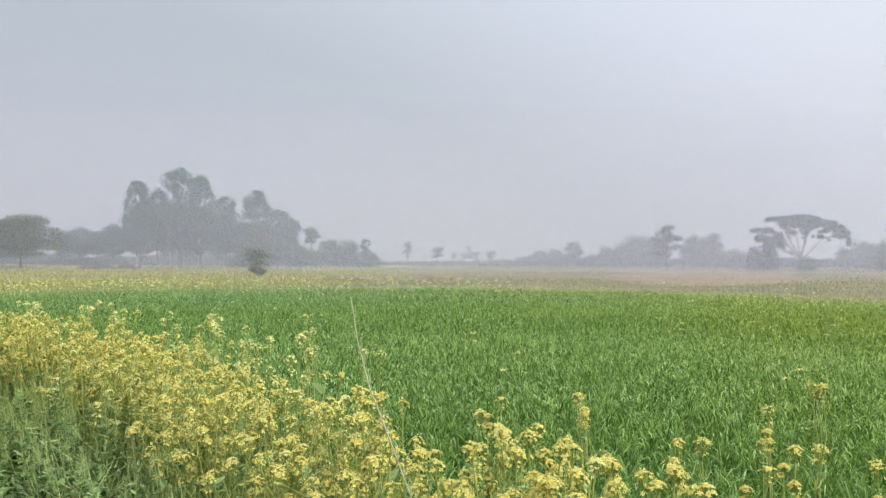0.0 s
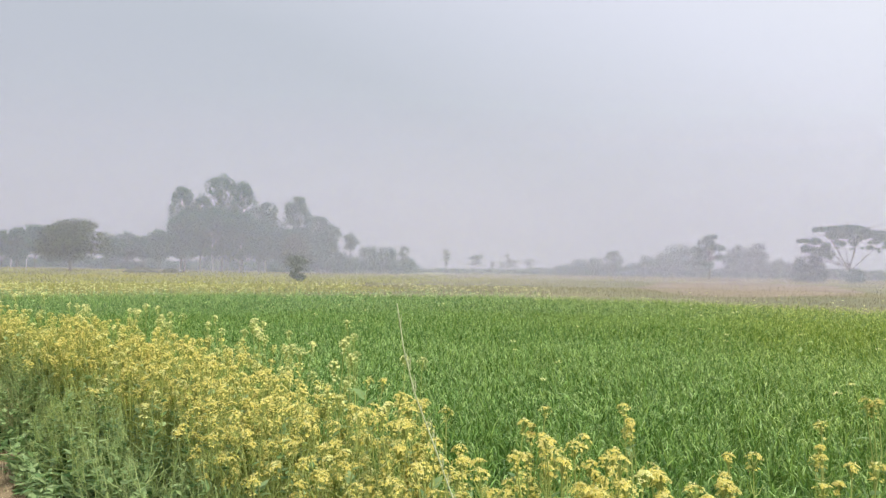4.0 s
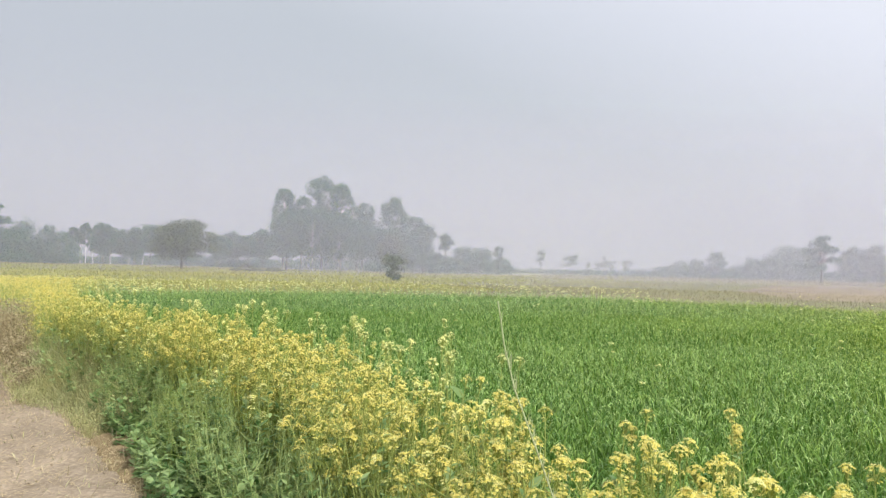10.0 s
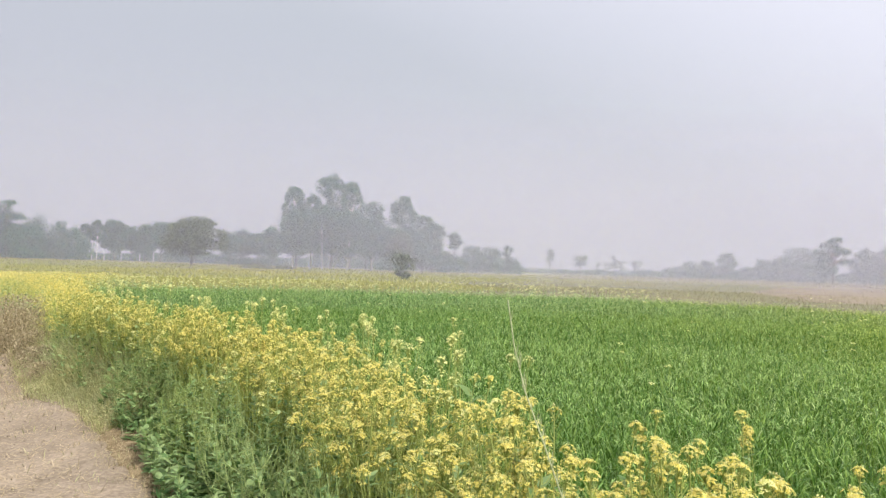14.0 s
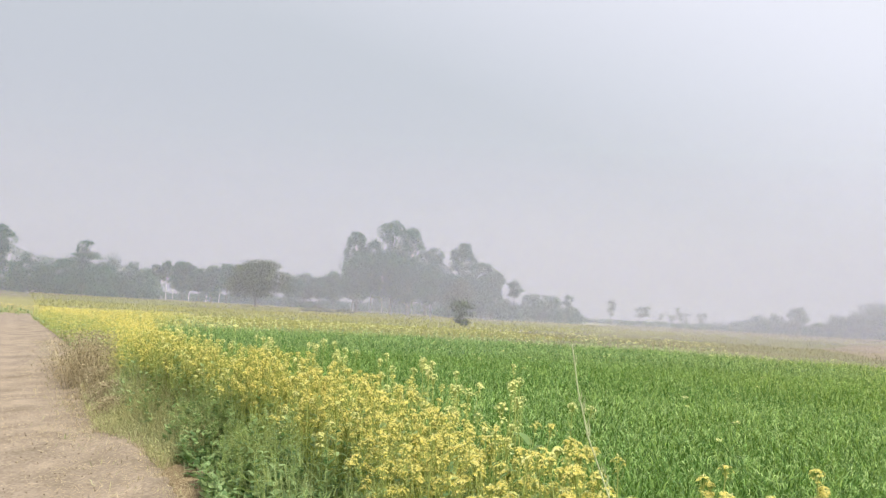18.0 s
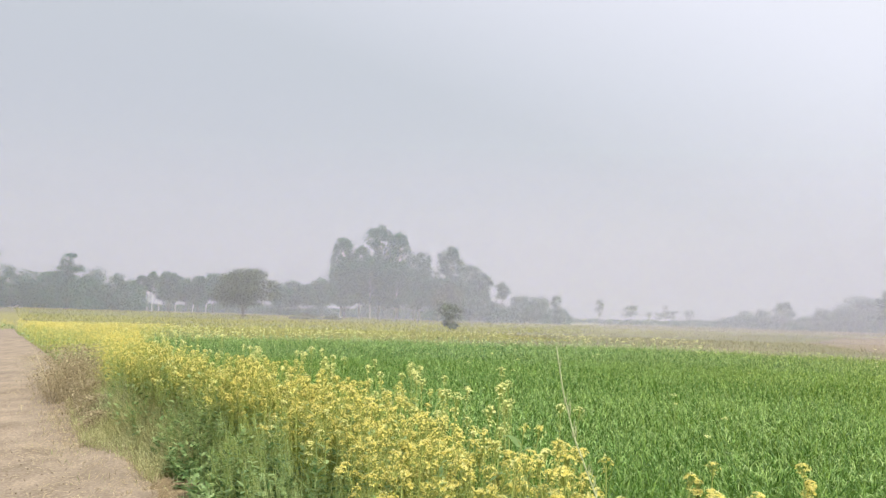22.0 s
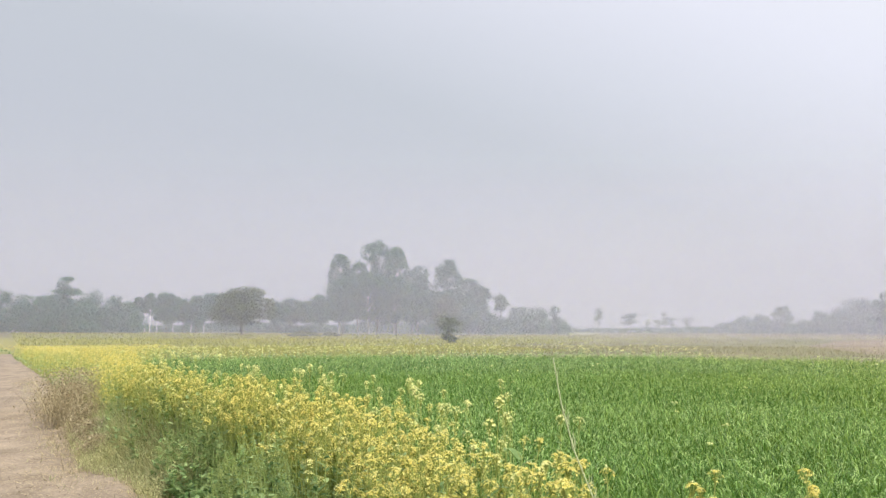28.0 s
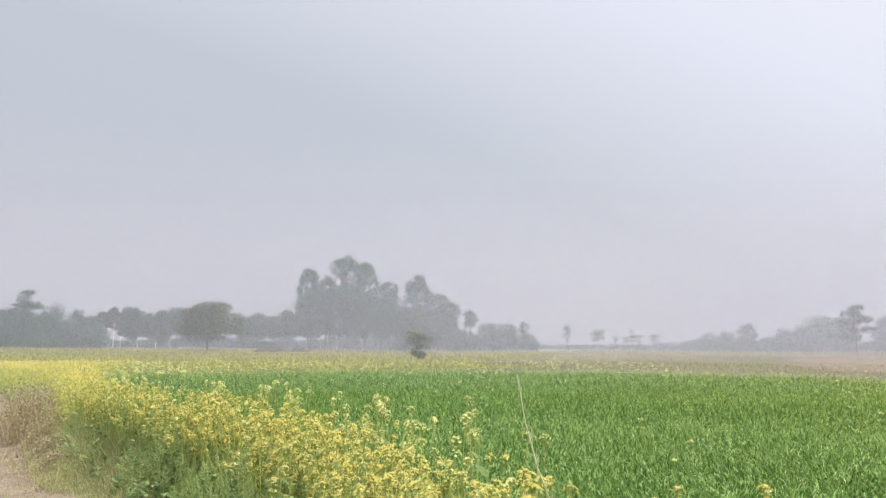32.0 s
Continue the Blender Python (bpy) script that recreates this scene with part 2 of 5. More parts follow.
BARE = ground_material("bare_soil", [(0.3, (0.17, 0.14, 0.095)), (0.7, (0.25, 0.21, 0.15))], [(0.35, (0.85, 0.85, 0.8)), (0.65, (1.1, 1.05, 1.0))], 1.2, 0.12, 0.5)
FALLOW = ground_material("fallow_soil", [(0.3, (0.125, 0.130, 0.062)), (0.7, (0.19, 0.18, 0.10))], [(0.35, (0.82, 0.88, 0.78)), (0.65, (1.15, 1.05, 1.0))], 1.4, 0.09, 0.5, (1, 2.0, 1))
LEDGE = ground_material("ledge_soil", [(0.28, (0.15, 0.115, 0.07)), (0.5, (0.235, 0.185, 0.115)), (0.72, (0.34, 0.275, 0.185))], [(0.3, (0.72, 0.70, 0.66)), (0.65, (1.12, 1.09, 1.02))], 26.0, 4.0, 1.0)
FAR_SOIL = ground_material("far_soil", [(0.3, (0.12, 0.12, 0.06)), (0.7, (0.19, 0.18, 0.10))], [(0.35, (0.85, 0.88, 0.8)), (0.65, (1.1, 1.05, 1.0))], 1.2, 0.06, 0.5)
# crop soil made dark: shade between the plants put into its colour
SHADED_SOIL = ground_material("shaded_soil", [(0.3, (0.05, 0.045, 0.028)), (0.7, (0.10, 0.088, 0.055))], [(0.35, (0.85, 0.85, 0.8)), (0.65, (1.1, 1.05, 1.0))], 7.0, 0.9, 0.9)
HEAP = ground_material("dark_heap", [(0.3, (0.05, 0.055, 0.035)), (0.7, (0.10, 0.105, 0.07))], [(0.35, (0.85, 0.85, 0.8)), (0.65, (1.1, 1.05, 1.0))], 2.0, 0.5, 0.6)

# ---- mesh helpers: everything is triangles in arrays ----
rng = np.random.default_rng(7)


def mesh_of(name, groups, mats, smooth=False):
    """One mesh from groups of (verts, triangles), each with its material slot."""
    mats = mats if isinstance(mats, (list, tuple)) else [mats]
    vs, fs, ms, n = [], [], [], 0
    for g in groups:
        v, f, slot = g if len(g) == 3 else (*g, 0)
        if not len(f):
            continue
        vs.append(np.asarray(v, np.float32).reshape(-1, 3))
        fs.append(np.asarray(f, np.int32).reshape(-1, 3) + n)
        ms.append(np.full(len(fs[-1]), slot, np.int32))
        n += len(vs[-1])
    v, f, s = np.concatenate(vs), np.concatenate(fs), np.concatenate(ms)
    me = bpy.data.meshes.new(name)
    me.vertices.add(len(v))
    me.vertices.foreach_set("co", v.ravel())
    me.loops.add(f.size)
    me.loops.foreach_set("vertex_index", f.ravel())
    me.polygons.add(len(f))
    me.polygons.foreach_set("loop_start", np.arange(0, f.size, 3, dtype=np.int32))
    me.polygons.foreach_set("material_index", s)
    me.polygons.foreach_set("use_smooth", np.full(len(f), smooth))
    for m in mats:
        me.materials.append(m)
    me.update(calc_edges=True)
    return me


def part(name, mesh, parent, label=""):
    ob = new(name, mesh)
    ob.parent = parent
    return tagged(ob, label)


def ribbons(base, az, length, width, tilt, bend, k=3, taper=1.0, twist=None, curl=1.0):
    """Bent blades. Arrays of n: foot, heading, length, width, first lean from upright and further bend, in radians."""
    n = len(base)
    s = np.linspace(0, 1, k + 1)
    ang = tilt[:, None] + bend[:, None] * s[None, :] ** curl
    step = (length / k)[:, None]
    out = np.concatenate([np.zeros((n, 1)), np.cumsum(np.sin((ang[:, 1:] + ang[:, :-1]) / 2) * step, 1)], 1)
    up = np.concatenate([np.zeros((n, 1)), np.cumsum(np.cos((ang[:, 1:] + ang[:, :-1]) / 2) * step, 1)], 1)
    ca, sa = np.cos(az)[:, None], np.sin(az)[:, None]
    mid_line = np.stack([base[:, :1] + ca * out, base[:, 1:2] + sa * out, base[:, 2:3] + up], 2)
    half = 0.5 * width[:, None] * (np.minimum(1, 0.55 + 1.6 * s) * (1 - s ** 2.2) ** taper)[None, :k]
    a2 = az + np.pi / 2 + (twist if twist is not None else 0)
    side = np.stack([np.cos(a2), np.sin(a2), np.zeros(n)], 1)[:, None, :] * half[:, :, None]
    v = np.concatenate([mid_line[:, :k] - side, mid_line[:, :k] + side, mid_line[:, k:]], 1)  # k left, k right, tip
    f = []
    for i in range(k - 1):
        f += [(i, k + i, k + i + 1), (i, k + i + 1, i + 1)]
    f.append((k - 1, 2 * k - 1, 2 * k))
    f = np.array(f)[None] + (np.arange(n) * (2 * k + 1))[:, None, None]
    return v.reshape(-1, 3), f.reshape(-1, 3)


def tube(points, radii, sides=5):
    """A tapered tube along points."""
    p = np.asarray(points, float)
    d = np.gradient(p, axis=0)
    d /= np.linalg.norm(d, axis=1)[:, None] + 1e-9
    ref = np.where(np.abs(d[:, 2:3]) < 0.9, [[0, 0, 1.0]], [[1.0, 0, 0]])
    u = np.cross(d, ref)
    u /= np.linalg.norm(u, axis=1)[:, None] + 1e-9
    w = np.cross(d, u)
    a = np.linspace(0, 2 * np.pi, sides, endpoint=False)
    ring = (np.cos(a)[None, :, None] * u[:, None] + np.sin(a)[None, :, None] * w[:, None]) * np.asarray(radii)[:, None, None] + p[:, None]
    f = []
    for i in range(len(p) - 1):
        for j in range(sides):
            q = (j + 1) % sides
            f += [(i * sides + j, i * sides + q, (i + 1) * sides + q), (i * sides + j, (i + 1) * sides + q, (i + 1) * sides + j)]
    return ring.reshape(-1, 3), np.array(f)


def scraps(centre, size, r, flat=0.0):
    """Small bent leaf scraps, two triangles each, turned at random."""
    n = len(centre)
    a = r.normal(size=(n, 3))
    a[:, 2] *= 1 - flat
    a /= np.linalg.norm(a, axis=1)[:, None]
    b = np.cross(a, r.normal(size=(n, 3)))
    b /= np.linalg.norm(b, axis=1)[:, None]
    c = np.cross(a, b)
    s = size[:, None]
    v = np.stack([centre - a * s, centre + b * s * 0.5 + c * s * 0.15, centre + a * s, centre - b * s * 0.5 + c * s * 0.15], 1)
    f = np.array([(0, 1, 2), (0, 2, 3)])[None] + (np.arange(n) * 4)[:, None, None]
    return v.reshape(-1, 3), f.reshape(-1, 3)


def petals(centre, size, normal, r):
    """Four-petalled small flowers: two crossed, slightly cupped pairs of petals each."""
    n = len(centre)
    nn = normal / (np.linalg.norm(normal, axis=1)[:, None] + 1e-9)
    u = np.cross(nn, r.normal(size=(n, 3)))
    u /= np.linalg.norm(u, axis=1)[:, None] + 1e-9
    w = np.cross(nn, u)
    vs, fs = [], []
    for q in range(4):
        d = (u, w, -u, -w)[q]
        e = (w, -u, -w, u)[q]
        s = size[:, None]
        vs.append(np.stack([centre, centre + s * (0.62 * d + 0.36 * e + 0.10 * nn), centre + s * (1.0 * d + 0.05 * nn), centre + s * (0.62 * d - 0.36 * e + 0.10 * nn)], 1))
        fs.append(np.array([(0, 3, 2), (0, 2, 1)])[None] + ((q * n + np.arange(n)) * 4)[:, None, None])
    return np.concatenate(vs).reshape(-1, 3), np.concatenate(fs).reshape(-1, 3)


def along(x, y):
    """Way along the track and away from its middle line: the track runs off to the left at 45 degrees."""
    return (y - x) / math.sqrt(2), (x + y) / math.sqrt(2)


def from_track(s, w):
    return (w - s) / math.sqrt(2), (w + s) / math.sqrt(2)


TRACK_EDGE = 0.95


def strip_edge(s):
    """How far the mustard strip reaches from the track's middle line."""
    return np.interp(s, [-3, 0, 1.1, 2.5, 4, 6, 7.5, 9, 11, 18, 30, 45, 60], [1.3, 1.5, 1.6, 1.75, 2.15, 2.15, 2.05, 1.75, 1.7, 2.6, 5.0, 9.0, 14.0])


def strip_start(s):
    """Where the mustard begins: a strawy bare ledge bites into it a few metres along."""
    return np.interp(s, [-3, 3.5, 5, 6, 7.4, 8.6, 10, 14, 24, 46, 60], [1.15, 1.2, 1.33, 1.42, 1.42, 1.1, 1.12, 1.25, 1.15, 0.5, 0.5])


def wheat_end(x):
    """How far ahead the wheat reaches."""
    return np.interp(x, [-30, -20, -16, -10, 0, 6, 12, 20, 30], [16, 20, 22.5, 26.5, 28.0, 25.5, 19.0, 15, 12])


# ---- the ground ----
def rise(x, y):
    """The far land climbs gently on the track's side and falls away behind the wheat."""
    d, az = np.hypot(x, y), np.degrees(np.arctan2(-x, y))
    w = np.clip((d - 48) / 72, 0, 1)
    slope = np.interp(az, [-120, -70, -28, 14, 42, 70, 120], [0, -0.0034, -0.0034, 0, 0.0056, 0.0056, 0])
    return d * slope * w * w * (3 - 2 * w)


def ground_sheet():
    rad = np.concatenate([np.linspace(0.5, 60, 60), np.geomspace(62, 4000, 80)])
    ang = np.linspace(0, 2 * np.pi, 300, endpoint=False)
    rr, aa = np.meshgrid(rad, ang, indexing="ij")
    v = np.stack([rr * np.sin(aa), rr * np.cos(aa), rise(rr * np.sin(aa), rr * np.cos(aa)) - 0.01], 2)
    na = len(ang)
    i, j = np.meshgrid(np.arange(len(rad) - 1), np.arange(na), indexing="ij")
    a, b = (i * na + j).ravel(), (i * na + (j + 1) % na).ravel()
    f = np.concatenate([np.stack([a, b, b + na], 1), np.stack([a, b + na, a + na], 1)])
    v = np.concatenate([v.reshape(-1, 3), [[0, 0, -0.01]]])
    c = len(v) - 1
    cap = np.stack([np.full(na, c), (np.arange(na) + 1) % na, np.arange(na)], 1)
    f = np.concatenate([f, cap])
    f = f[:, ::-1]
    return v, f


ground = tagged(new("ground", mesh_of("ground", [ground_sheet()], SOIL)), "nearly flat farmland soil with thin green growth", "ground", kind="structure")


def hump(x, y, scale, seed):
    return np.array([noise.noise(Vector((a * scale, b * scale, seed))) for a, b in zip(np.ravel(x), np.ravel(y))]).reshape(np.shape(x))


def track_mesh():
    s = np.concatenate([np.arange(-6, 16, 0.13), np.geomspace(16, 52, 70)])
    w = np.linspace(-3.2, TRACK_EDGE + 0.25, 38)
    ss, ww = np.meshgrid(s, w, indexing="ij")
    ragged = 0.10 * hump(ss[:, -1], ss[:, -1] * 0, 0.9, 3.0) + 0.05 * hump(ss[:, -1], ss[:, -1] * 0, 4.0, 4.0)
    ww = ww + np.clip((ww + 0.2) / 1.4, 0, 1) * (np.clip(strip_start(ss), 0.3, 1.45) + 0.12 - 1.2 + 0.8 * ragged[:, None])
    x, y = from_track(ss, ww)
    z = 0.03 + 0.018 * hump(x, y, 1.1, 0.0) + 0.012 * hump(x, y, 4.5, 1.0)
    for rut in (-0.15, -1.7):
        z -= 0.035 * np.exp(-((ww - rut) / 0.22) ** 2)
    z += 0.05 * np.exp(-((ww - 0.95) / 0.2) ** 2) + 0.03 * hump(x, y, 7.0, 2.0) * np.clip((ww - 0.5) * 2, 0, 1)
    z = np.where((ww >= ww.max(1)[:, None] - 0.02) | (ww <= ww.min(1)[:, None] + 0.02), -0.03, np.maximum(z, 0.0))
    nw = len(w)
    i, j = np.meshgrid(np.arange(len(s) - 1), np.arange(nw - 1), indexing="ij")
    a = (i * nw + j).ravel()
    f = np.concatenate([np.stack([a, a + nw + 1, a + 1], 1), np.stack([a, a + nw, a + nw + 1], 1)])
    v = np.stack([x, y, z], 2).reshape(-1, 3)
    return v, f[:, ::-1]


track = tagged(new("dirt_road", mesh_of("dirt_road", [track_mesh()], EARTH, True)), "pale trodden earth farm track with shallow wheel ruts", "dirt track", kind="structure")


def blob_patch(cx, cy, rx, ry, turn, z, seed):
    a = np.linspace(0, 2 * np.pi, 96, endpoint=False)
    wob = 1 + 0.18 * hump(np.cos(a) * 2, np.sin(a) * 2, 1.0, seed)
    q = np.linspace(0.02, 1, 26)[:, None]
    px, py = (q * rx * wob * np.cos(a)).ravel(), (q * ry * wob * np.sin(a)).ravel()
    c, s = math.cos(turn), math.sin(turn)
    x, y = cx + c * px - s * py, cy + s * px + c * py
    v = np.stack([x, y, rise(x, y) + z + 0.03 * np.clip((np.hypot(x, y) - 45) / 20, 0, 1)], 1)
    i, j = np.meshgrid(np.arange(25), np.arange(96), indexing="ij")
    m, n = (i * 96 + j).ravel(), (i * 96 + (j + 1) % 96).ravel()
    return v, np.concatenate([np.stack([m, m + 96, n + 96], 1), np.stack([m, n + 96, n], 1)])


tagged(new("bare_field", mesh_of("bare_field", [blob_patch(27.7, 80.4, 40, 9, radians(71), 0.004, 2.0)], BARE)), "strip of bare reddish ploughed soil beyond the wheat", "field", kind="structure")
tagged(new("bare_field", mesh_of("bare_field", [blob_patch(-83, 119, 78, 48, radians(35), 0.004, 5.0)], FAR_SOIL)), "bare brownish ground under the tree line", "field", kind="structure")

tagged(new("fallow_field", mesh_of("fallow_field", [blob_patch(20, 62, 56, 30, radians(60), 0.0, 8.0)], FALLOW)), "fallow olive-brown field beyond the wheat", "field", kind="structure")


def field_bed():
    """Soil under the mustard and the wheat, coloured dark to deepen the shade between plants."""
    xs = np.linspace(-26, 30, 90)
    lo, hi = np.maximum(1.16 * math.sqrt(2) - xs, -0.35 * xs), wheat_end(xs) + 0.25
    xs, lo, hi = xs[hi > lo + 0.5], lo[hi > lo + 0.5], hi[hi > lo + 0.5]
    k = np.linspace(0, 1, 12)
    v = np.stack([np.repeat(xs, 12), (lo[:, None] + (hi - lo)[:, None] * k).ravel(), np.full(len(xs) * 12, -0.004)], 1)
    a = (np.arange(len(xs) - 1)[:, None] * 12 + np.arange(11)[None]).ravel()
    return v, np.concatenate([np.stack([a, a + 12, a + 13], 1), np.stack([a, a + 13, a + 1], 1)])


tagged(new("field_bed", mesh_of("field_bed", [field_bed()], SHADED_SOIL)), "soil under the crops, coloured dark for the shade between plants", "soil", kind="structure")

# ---- wheat ----
def in_wheat(x, y):
    s, w = along(x, y)
    return (w > strip_edge(s) - 0.05) & (y < wheat_end(x)) & (w > 1.2)


def wheat_zone(r0, r1, tillers, leaves, k, wide, az0=-40.0, az1=52.0, tips=1, tip_wide=0.6):
    area = 0.5 * (r1 * r1 - r0 * r0) * radians(az1 - az0)
    n = int(area * tillers)
    r = np.sqrt(rng.uniform(r0 * r0, r1 * r1, n))
    a = np.radians(rng.uniform(az0, az1, n))
    x, y = -r * np.sin(a), r * np.cos(a)
    ok = in_wheat(x, y)
    x, y = x[ok], y[ok]
    n = len(x)
    tall = np.clip(0.53 + 0.05 * hump(x, y, 0.35, 9.0) + rng.normal(0, 0.028, n), 0.40, 0.64)
    groups = []
    # short blades at the canopy top, the first layers in the paler light-catching colour
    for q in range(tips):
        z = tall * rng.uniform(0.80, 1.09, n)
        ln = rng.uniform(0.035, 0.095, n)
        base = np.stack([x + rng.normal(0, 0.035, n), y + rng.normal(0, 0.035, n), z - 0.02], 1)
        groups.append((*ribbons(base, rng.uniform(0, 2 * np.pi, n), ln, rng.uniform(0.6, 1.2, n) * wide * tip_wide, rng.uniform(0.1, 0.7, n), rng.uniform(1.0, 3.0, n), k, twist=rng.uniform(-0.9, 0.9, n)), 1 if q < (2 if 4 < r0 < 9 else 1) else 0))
    for q in range(leaves):
        low = rng.uniform(0.02, 0.80, n) * tall
        ln = np.maximum(tall - low, 0.14) * rng.uniform(0.85, 1.2, n)
        base = np.stack([x + rng.normal(0, 0.014, n), y + rng.normal(0, 0.014, n), low], 1)
        groups.append(ribbons(base, rng.uniform(0, 2 * np.pi, n), ln, rng.uniform(0.75, 1.25, n) * wide, rng.uniform(0.02, 0.4, n), rng.uniform(0.15, 1.0, n) ** 1.2 * 3.1, k, twist=rng.uniform(-0.9, 0.9, n), curl=1.7))
    return groups


wheat = wheat_zone(1.2, 5.0, 300, 6, 4, 0.0105, tips=2) + wheat_zone(5.0, 10.0, 300, 4, 3, 0.0110, tips=3) + wheat_zone(10.0, 18.0, 200, 3, 2, 0.0145, tips=2) + wheat_zone(18.0, 31.0, 130, 2, 2, 0.019)
wheat += wheat_zone(1.2, 6.0, 170, 4, 3, 0.016, -110.0, -40.0, 0) + wheat_zone(6.0, 30.0, 30, 3, 2, 0.03, -110.0, -40.0, 0)
tagged(new("wheat_field", mesh_of("wheat_field", wheat, [WHEAT, WHEAT_LIT_TIP])), "dense knee-high bright green young wheat", "wheat", kind="stuff")

# ---- low crops and weeds of the far fields ----
def far_cover(n, r0, r1, az0, az1, tall, wide, keep):
    r = np.sqrt(rng.uniform(r0 * r0, r1 * r1, n))
    a = np.radians(rng.uniform(az0, az1, n))
    x, y = -r * np.sin(a), r * np.cos(a)
    ok = keep(x, y)
    x, y, r = x[ok], y[ok], r[ok]
    n = len(x)
    h = rng.uniform(0.5, 1.1, n) * tall
    return ribbons(np.stack([x, y, rise(x, y)], 1), rng.uniform(0, 2 * np.pi, n), h, wide * r / 50 * rng.uniform(0.6, 1.3, n), rng.uniform(0, 0.4, n), rng.uniform(0.1, 1.2, n), 2)


def beyond_wheat(x, y):
    c, s = math.cos(radians(71)), math.sin(radians(71))
    bare = ((((x - 27.7) * c + (y - 80.4) * s) / 40) ** 2 + ((-(x - 27.7) * s + (y - 80.4) * c) / 9) ** 2 < 1) & (rng.random(len(x)) < 0.75)
    a = radians(35)
    p, q = (x + 83) * math.cos(a) + (y - 119) * math.sin(a), -(x + 83) * math.sin(a) + (y - 119) * math.cos(a)
    bare |= ((p / 74) ** 2 + (q / 45) ** 2 < 1) & (rng.random(len(x)) < 0.35)
    way, off = along(x, y)
    bare |= (x > -9 + 6 * rng.random(len(x))) & (y < 115) & (rng.random(len(x)) < 0.7)
    return (y > wheat_end(x) + 0.3) & ((off > TRACK_EDGE + 0.3) | ((off < -3.4) & (way > 22))) & ~bare


def crop_side(x, y):
    return beyond_wheat(x, y) & (x < -7 + 3 * np.sin(0.3 * y))


def fallow_side(x, y):
    return beyond_wheat(x, y) & ~(x < -7 + 3 * np.sin(0.3 * y))


cover = [far_cover(120000, 20, 60, -42, 56, 0.17, 0.035, crop_side), far_cover(90000, 60, 150, -42, 56, 0.30, 0.06, crop_side)]
tagged(new("far_crop", mesh_of("far_crop", cover, LOW_CROP)), "low yellowish green crop in the fields beyond the wheat", "crop", kind="stuff")

stubble = [far_cover(150000, 15, 60, -42, 56, 0.15, 0.028, fallow_side), far_cover(110000, 60, 215, -42, 56, 0.22, 0.05, fallow_side), far_cover(12000, 20, 50, -42, 56, 0.17, 0.028, crop_side)]
tagged(new("dry_stubble", mesh_of("dry_stubble", stubble, STUBBLE)), "pale dry stalks standing in the field beyond the wheat", "stubble", kind="stuff")

# ---- mustard ----
def flower_head(r, size, flowers, petal_size, spread=0.95):
    """A compact dome of small flowers on short stalks, with a looser ring below it, at the origin."""
    rad, a = np.sqrt(r.uniform(0.0, 1, flowers)), r.uniform(0, 2 * np.pi, flowers)
    d = np.stack([np.cos(a) * rad, np.sin(a) * rad, 0.25 + np.sqrt(1 - rad ** 2)], 1)
    d /= np.linalg.norm(d, axis=1)[:, None]
    c = np.stack([np.cos(a) * rad * size, np.sin(a) * rad * size, size * spread * np.sqrt(1 - rad ** 2) + r.normal(0, 0.05, flowers) * size], 1)
    low = r.random(flowers) < 0.2
    c[low] *= np.array([0.85, 0.85, 0.3])
    c[low, 2] -= r.uniform(0.2, 1.3, low.sum()) * size
    fl = petals(c, r.uniform(0.75, 1.15, flowers) * petal_size, d + 0.35 * np.array([0, 0, 1]), r)
    stalk = []
    for q in range(0, flowers, 3):
        stalk.append(tube([(0, 0, min(-size * 0.9, c[q][2] - 0.5 * size)), c[q] * 0.55 - np.array([0, 0, 0.2 * size]), c[q]], [0.0013, 0.001, 0.0008], 3))
    buds = scraps(r.normal(size=(8, 3)) * size * np.array([0.22, 0.22, 0.12]) + np.array([0, 0, size * spread]), np.full(8, 0.004), r)
    return fl, stalk, buds


def plant_plan(r, tall, branches, leafy, near=1.0):
    """Stem lines, where the heads sit, and the leaves of one plant."""
    lean = r.uniform(-0.06, 0.06, 2) * tall
    top = np.array([lean[0], lean[1], tall])
    bend = r.uniform(-0.03, 0.03, 2)
    main = [np.array([0, 0, -0.02]), np.array([lean[0] * 0.3 + bend[0], lean[1] * 0.3 + bend[1], tall * 0.4]), np.array([lean[0] * 0.7 + bend[0], lean[1] * 0.7 + bend[1], tall * 0.75]), top]
    lines, tips = [(main, 0.0045)], [top]
    for q in range(branches):
        f = r.uniform(0.2, 0.75)
        start = np.array([np.interp(f, [0, 0.4, 0.75, 1], [p[c] for p in main]) for c in range(3)])
        a = r.uniform(0, 2 * np.pi)
        rise = tall * (1 - r.uniform(0.0, 0.30) * near) - start[2]
        reach = r.uniform(0.04, 0.15) * near
        tip = start + np.array([math.cos(a) * reach, math.sin(a) * reach, max(rise, 0.06)])
        lines.append(([start, start * 0.5 + tip * 0.5 + np.array([math.cos(a), math.sin(a), 0]) * 0.02, tip], 0.0028))
        tips.append(tip)
    n = leafy
    f = r.uniform(0.03, 0.9, n)
    base = np.stack([np.interp(f, [0, 0.4, 0.75, 1], [p[c] for p in main]) for c in range(3)], 1)
    ln = np.interp(f, [0, 0.3, 0.5, 0.9], [0.13, 0.10, 0.065, 0.04]) * r.uniform(0.7, 1.3, n)
    return lines, tips, (base, r.uniform(0, 2 * np.pi, n), ln, ln * r.uniform(0.45, 0.75, n), r.uniform(0.75, 1.45, n), r.uniform(0.0, 0.9, n))


